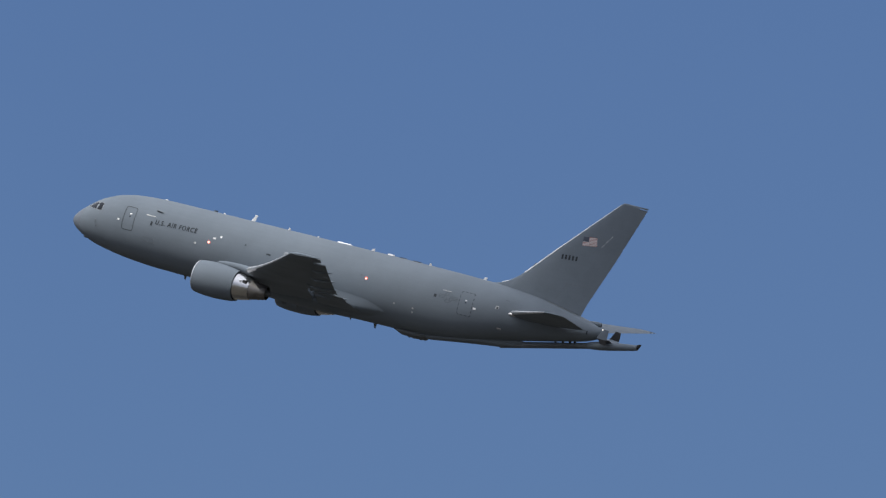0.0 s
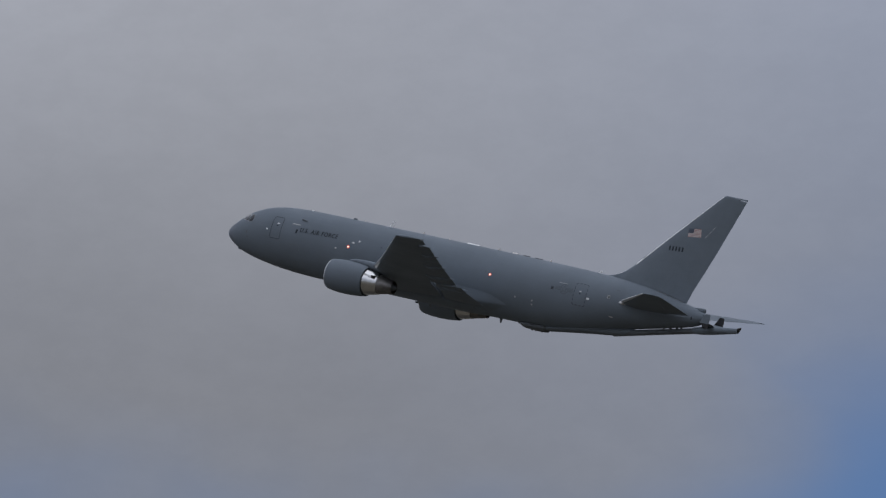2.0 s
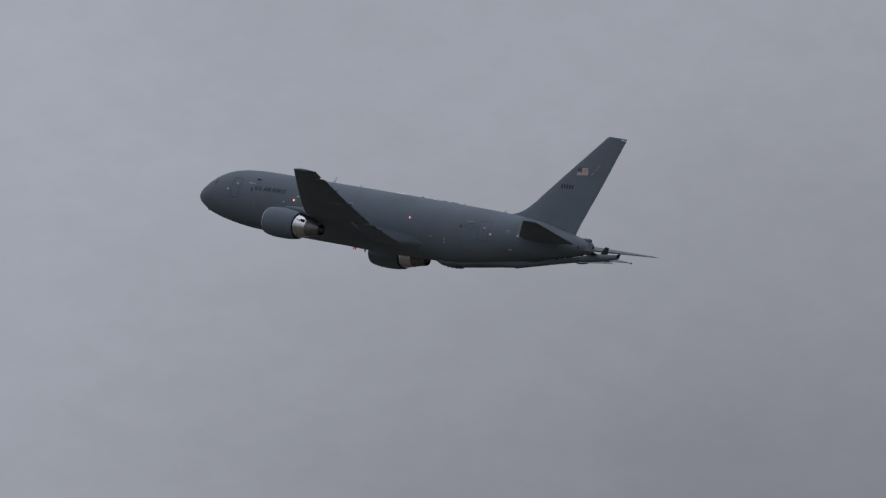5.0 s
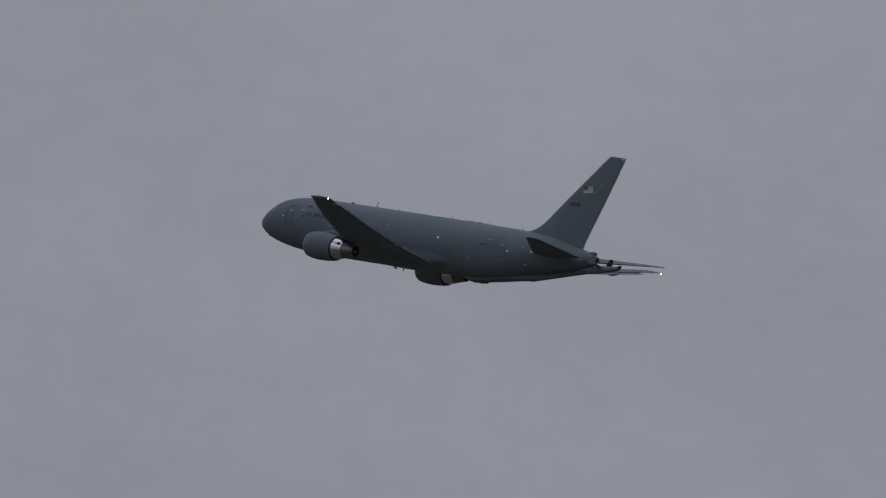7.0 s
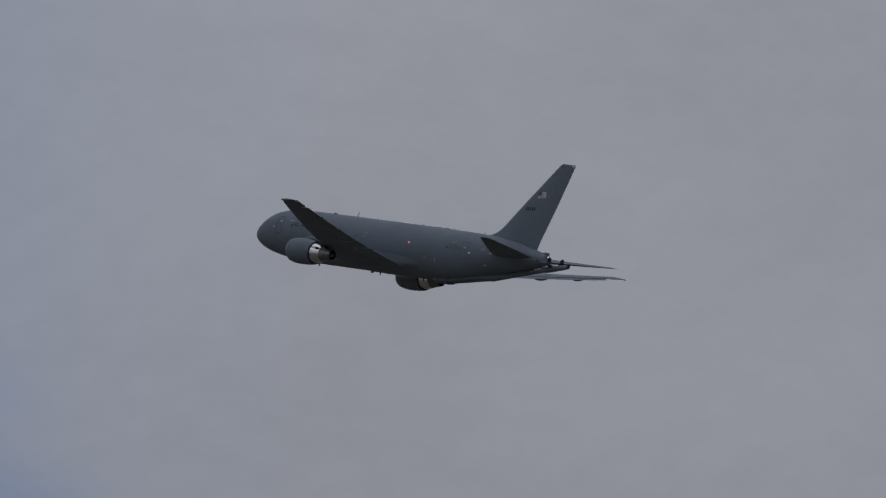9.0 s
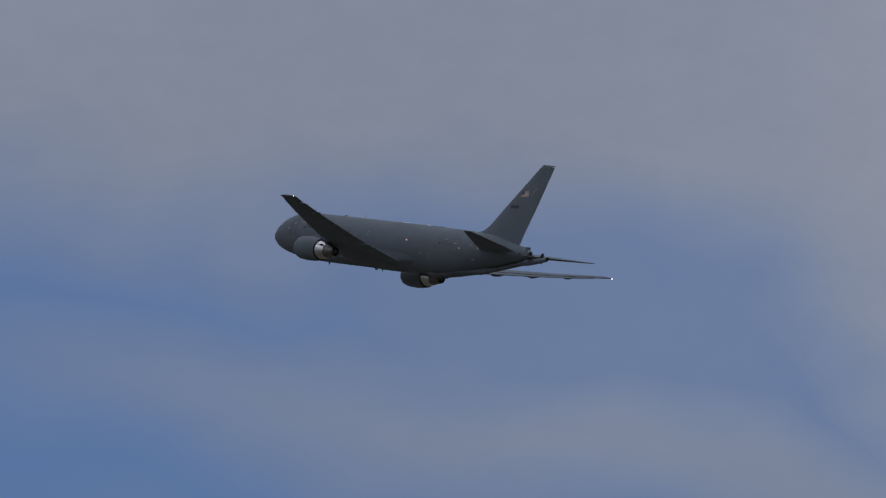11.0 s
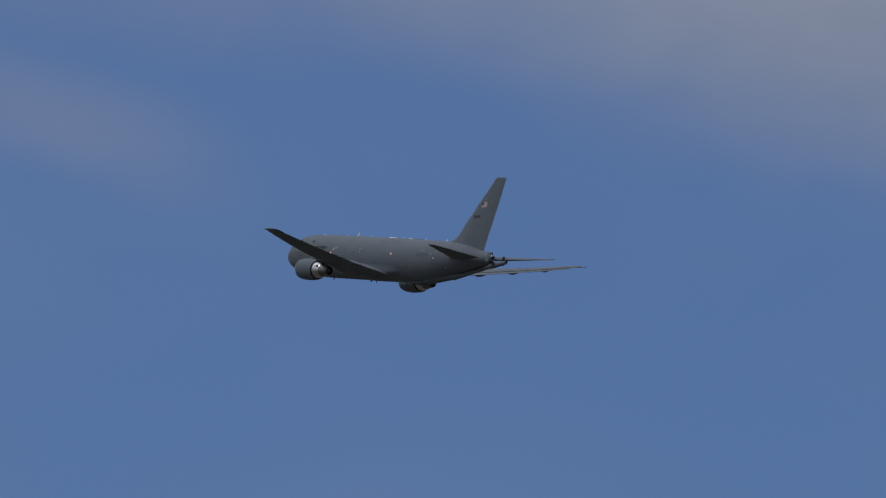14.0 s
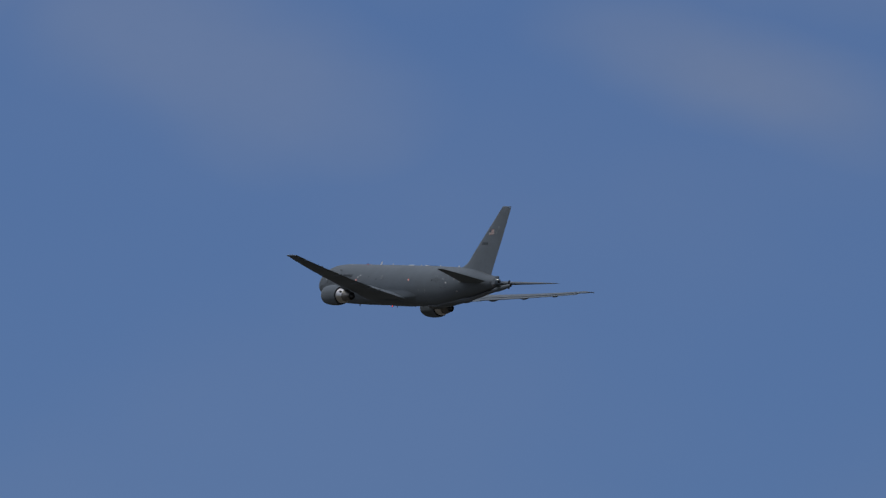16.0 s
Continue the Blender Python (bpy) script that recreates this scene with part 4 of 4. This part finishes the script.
        part("insignia_bar", stroke([(cx - 0.75, cz), (cx - 0.4, cz)], 0.05, 0.014, port), FAINT, fuselage)
        part("insignia_bar", stroke([(cx + 0.4, cz), (cx + 0.75, cz)], 0.05, 0.014, port), FAINT, fuselage)
    # small fittings on the sides: (x, z, length, height, material, word)
    for x, z, w, h, mat, word in ((7.56, 0.96, 0.82, 0.055, STRIP, "formation_light"), (33.92, 1.09, 0.74, 0.045, STRIP, "formation_light"),
                                  (7.83, 0.38, 0.17, 0.34, MARK, "static_port"), (4.89, 0.07, 0.18, 0.12, WHITE, "side_lamp"),
                                  (11.96, -0.23, 0.14, 0.14, LENS, "side_lamp"), (13.47, 0.49, 0.24, 0.12, WHITE, "side_lamp"), (13.99, 0.71, 0.16, 0.15, WHITE, "side_lamp"),
                                  (16.2, 0.6, 0.1, 0.1, MARK, "vent"), (18.36, 0.32, 0.36, 0.1, MARK, "vent"),
                                  (26.54, 0.62, 0.12, 0.1, FAINT, "vent"), (29.8, -0.89, 0.12, 0.14, LENS, "side_lamp"), (31.45, -0.91, 0.14, 0.13, LENS, "side_lamp"),
                                  (31.45, -1.22, 0.14, 0.12, LENS, "side_lamp"), (36.51, 0.26, 0.26, 0.16, WHITE, "side_lamp"), (38.28, 0.80, 0.26, 0.26, STRIP, "static_port"), (38.30, 0.78, 0.15, 0.16, MARK, "port_hole"),
                                  (38.66, -0.77, 0.34, 0.07, CREAM, "drain"), (45.61, 0.61, 0.10, 0.26, MARK, "vent"), (2.78, -0.52, 0.10, 0.26, DARKER, "pitot_probe"), (2.9, -0.90, 0.1, 0.12, DARKER, "pitot_probe"), (38.9, 1.5, 0.3, 0.07, FAINT, "vent")):
        for port in (True, False):
            part(word, stroke([(x - w / 2, z), (x + w / 2, z)], h, 0.036 if word == "port_hole" else 0.03, port, 0.04), mat, fuselage)
    for port in (True, False):
        # the lamp that shines along the wing, in its pale housing
        lamp = part("wing_lamp", stroke([(19.62, 0.62), (20.02, 0.62)], 0.46, 0.07, port, 0.09), PALE, fuselage, "pale housing of the wing lamp")
        part("lamp_opening", stroke([(19.74, 0.60), (19.96, 0.60)], 0.26, 0.076, port, 0.02), MARK, lamp)
    part("porthole", patch([(32.95, 0.4), (33.17, 0.4), (33.17, 0.64), (32.95, 0.64)], 0.016, True, 3), MARK, fuselage)
    part("access_panel", stroke([(7.36, -0.78), (8.36, -0.8), (8.42, -1.14), (7.42, -1.12), (7.36, -0.78)], 0.035, 0.01), SEAM, fuselage)
    part("blade_probe", loft([[side(7.86, 1.48, 0.0), side(8.2, 1.44, 0.0), side(8.2, 1.40, 0.0), side(7.86, 1.40, 0.0)], [side(7.9, 1.52, 0.25), side(8.5, 1.46, 0.2), side(8.5, 1.43, 0.2), side(7.9, 1.47, 0.25)]]), DARKER, fuselage)
    for port in (True, False):
        for x, z in ((13.09, 0.08), (27.0, 0.44)):
            # the glowing red rim imitates the bloom round each lamp
            halo = part("lamp_halo", dome_bm(*side(x, z, -0.01, port), 0.13, 0.05, 0.13), RED_HALO, aircraft, "glowing red rim that stands in for the lamp's bloom")
            part("lit_lamp", dome_bm(*side(x, z, 0.015, port), 0.075, 0.03, 0.075), AMBER_LIGHT, halo, "small lit warm lamp on the fuselage side")
    # aerials along the crown: (x, length, height, lean)
    for x, long, high, lean, mat in ((15.05, 0.34, 0.56, 0.3, WHITE), (18.35, 0.2, 0.22, 0.05, CREAM), (20.95, 0.2, 0.1, 0.0, CREAM), (25.75, 0.3, 0.2, 0.1, CREAM), (30.85, 0.22, 0.2, 0.05, CREAM), (35.6, 0.34, 0.24, 0.2, WHITE), (12.6, 0.2, 0.12, 0.0, CREAM), (7.4, 0.3, 0.1, 0.0, WHITE)):
        z = TOP(x) - 0.04
        part("blade_aerial", loft([[(x, -0.04, z), (x + long * 0.3, -0.06, z), (x + long, 0, z), (x + long * 0.3, 0.06, z), (x, 0.04, z)],
                                   [(x + lean, -0.015, z + high), (x + lean + long * 0.2, -0.025, z + high), (x + lean + long * 0.55, 0, z + high), (x + lean + long * 0.2, 0.025, z + high), (x + lean, 0.015, z + high)]]), mat, fuselage, "pale blade aerial")
    for x0, x1, high, mat in ((22.7, 24.0, 0.10, WHITE), (27.2, 27.8, 0.12, CREAM), (28.3, 28.9, 0.08, MARK), (29.4, 30.2, 0.08, MARK)):
        z = TOP((x0 + x1) / 2)
        part("crown_aerial", loft([[(x0 + (x1 - x0) * u, w * math.cos(a), z - 0.03 + high * s * math.sin(a)) for a in [math.pi * i / 8 for i in range(9)]] for u, w, s in ((0, 0.05, 0.4), (0.1, 0.2, 1), (0.9, 0.2, 1), (1, 0.05, 0.4))]), mat, fuselage)
    # belly: aerials, drain masts and a bulged housing
    for x, long, deep in ((10.5, 0.26, 0.36), (25.3, 0.14, 0.14), (27.4, 0.3, 0.34), (20.5, 0.2, 0.3), (35.4, 0.2, 0.16)):
        z = LOW(x) + 0.08
        extra = 0.1 if 14 < x < 29 else 0
        part("belly_aerial", loft([[(x, -0.04, z), (x + long, -0.05, z), (x + long, 0.05, z), (x, 0.04, z)], [(x + long * 0.5, -0.015, z - deep - extra), (x + long * 0.9, -0.015, z - deep - extra), (x + long * 0.9, 0.015, z - deep - extra), (x + long * 0.5, 0.015, z - deep - extra)]]), DARKER, fuselage)
    # the whole housing is coloured darker to suggest its shaded underside
    part("belly_housing", loft([[(x, w * math.cos(a), z + h * math.sin(a)) for a in [2 * math.pi * i / 18 for i in range(18)]] for x, w, z, h in ((29.2, 0.3, -2.75, 0.1), (30.1, 0.8, -2.85, 0.32), (31.2, 0.85, -2.86, 0.36), (32.05, 0.75, -2.82, 0.36), (32.3, 0.6, -2.66, 0.14))]), DARKER, fuselage, "bulged housing under the aft belly, coloured dark for underside shade")
    for x in (30.6, 31.0, 31.6):
        part("belly_stub", box_bm(x, x + 0.14, -0.1, 0.1, LOW(x) - 0.42, LOW(x) + 0.1, 0.02), SOOT, fuselage)
    part("chin_bump", dome_bm(1.5, 0, LOW(1.5) + 0.05, 0.32, 0.26, 0.11), RADOME, fuselage)


make_marks()


def fin_face(x, z, port=True):
    """The side of the fin at a place."""
    s = max(FIN[0][0], min(z, FIN[-1][0]))
    for a, b in zip(FIN, FIN[1:]):
        if a[0] <= s <= b[0]:
            _, xl, xt, _, th, _, _ = between(a, b, (s - a[0]) / (b[0] - a[0]))
    u = min(max((x - xl) / (xt - xl), 0.001), 1)
    half = th * (xt - xl) * 5 * (0.2969 * math.sqrt(u) - 0.126 * u - 0.3516 * u * u + 0.2843 * u ** 3 - 0.1020 * u ** 4)
    return (-1 if port else 1) * half


def fin_plate(quad, out=0.02, port=True, thick=0.03):
    sg = -1 if port else 1
    a, b, c, d = [Vector(p) for p in quad]
    grid = [[a.lerp(b, u / 3).lerp(d.lerp(c, u / 3), v / 2) for v in range(3)] for u in range(4)]
    bm = bmesh.new()
    vs = [[bm.verts.new((p.x, fin_face(p.x, p.y, port) + sg * out, p.y)) for p in row] for row in grid]
    for i in range(3):
        for j in range(2):
            bm.faces.new([vs[i][j], vs[i + 1][j], vs[i + 1][j + 1], vs[i][j + 1]])
    rim = bmesh.ops.extrude_face_region(bm, geom=bm.faces[:])
    for v in [g for g in rim["geom"] if isinstance(g, bmesh.types.BMVert)]:
        v.co.y -= sg * thick
    return bm


def make_fin_marks():
    fin = next(o for o in aircraft.children if o.name.startswith("fin"))
    tl, tr, br, bl = Vector((43.18, 7.78)), Vector((44.34, 7.92)), Vector((44.46, 7.24)), Vector((43.24, 7.08))

    def at(u, v):
        return tl.lerp(tr, u).lerp(bl.lerp(br, u), v)
    for port in (True, False):
        flag = part("flag", fin_plate([at(0, 0), at(1, 0), at(1, 1), at(0, 1)], 0.012, port), CREAM, aircraft, "red, white and blue striped flag")
        for i in range(7):
            v = 2 * i / 13
            part("stripe", fin_plate([at(0.42 if i < 4 else 0, v), at(1, v), at(1, v + 0.05), at(0.42 if i < 4 else 0, v + 0.05)], 0.018, port), RED, flag)
        part("canton", fin_plate([at(0, 0), at(0.42, 0), at(0.42, 0.54), at(0, 0.54)], 0.019, port), BLUE, flag)
        for i in range(5):
            x = 41.78 + i * 0.30
            z = 5.68 + i * 0.02
            part("number_bar", fin_plate([(x, z), (x + 0.15, z + 0.01), (x + 0.13, z + 0.38), (x - 0.02, z + 0.37)], 0.014, port), MARK, fin)
        for i in range(3):
            x, z = 44.82 + i * 0.26, 7.3 + i * 0.38
            part("formation_strip", fin_plate([(x, z), (x + 0.06, z), (x + 0.24, z + 0.26), (x + 0.18, z + 0.26)], 0.014, port), STRIP, fin)
        part("hinge_line", fin_plate([(42.75, 3.88), (44.9, 3.97), (44.9, 4.0), (42.75, 3.91)], 0.008, port), SEAM, fin)
        part("hinge_line", fin_plate([(42.02, 2.45), (42.06, 2.45), (42.79, 3.9), (42.75, 3.9)], 0.008, port), SEAM, fin)
        part("root_seal", stroke([(x, TOP(x) - 0.035) for x in (41.6, 42.3, 43.0, 43.7, 44.3)], 0.03, 0.02, port), HOT, fin, "stained seal along the fin root")


make_fin_marks()


def make_beacon(x, z, up):
    """A turning beacon: a short hooded drum that throws its red light to one side."""
    foot = part("beacon", spin_up(x, z, up), PAINT, aircraft, "turning red beacon on the fuselage")
    make_lamp("beacon_lamp", Vector((x, 0, z + up * 0.05)), foot, BEACON_LIGHT, BEACONS, 0.9, 0.25, "turning hooded lamp with one red glowing side")


def spin_up(x, z, up):
    n = 16
    return loft([[(x + r * math.cos(2 * math.pi * i / n), r * math.sin(2 * math.pi * i / n), z + up * h) for i in range(n)] for r, h in ((0.15, -0.05), (0.14, 0.0), (0.11, 0.02))])


make_beacon(11.8, TOP(11.8), 1)
make_beacon(19.4, -3.07, -1)


def motions():
    walk(aircraft, FLIGHT_ROWS)
    # the beacons and strobes turn steadily, each kind at its own pace
    for lamps, first, period in ((BEACONS, 0.95, 1.38), (STROBES, 1.66, 1.348)):
        for lamp in lamps:
            place = lamp.location.copy()
            rows = []
            for i in range(65):
                t = i * 0.25
                rows.append((t, pose(*place, 0, 0, -62.7 + 26.3 * (t - 1) / 11 + 360 * (t - first) / period)))
            walk(lamp, rows)


motions()
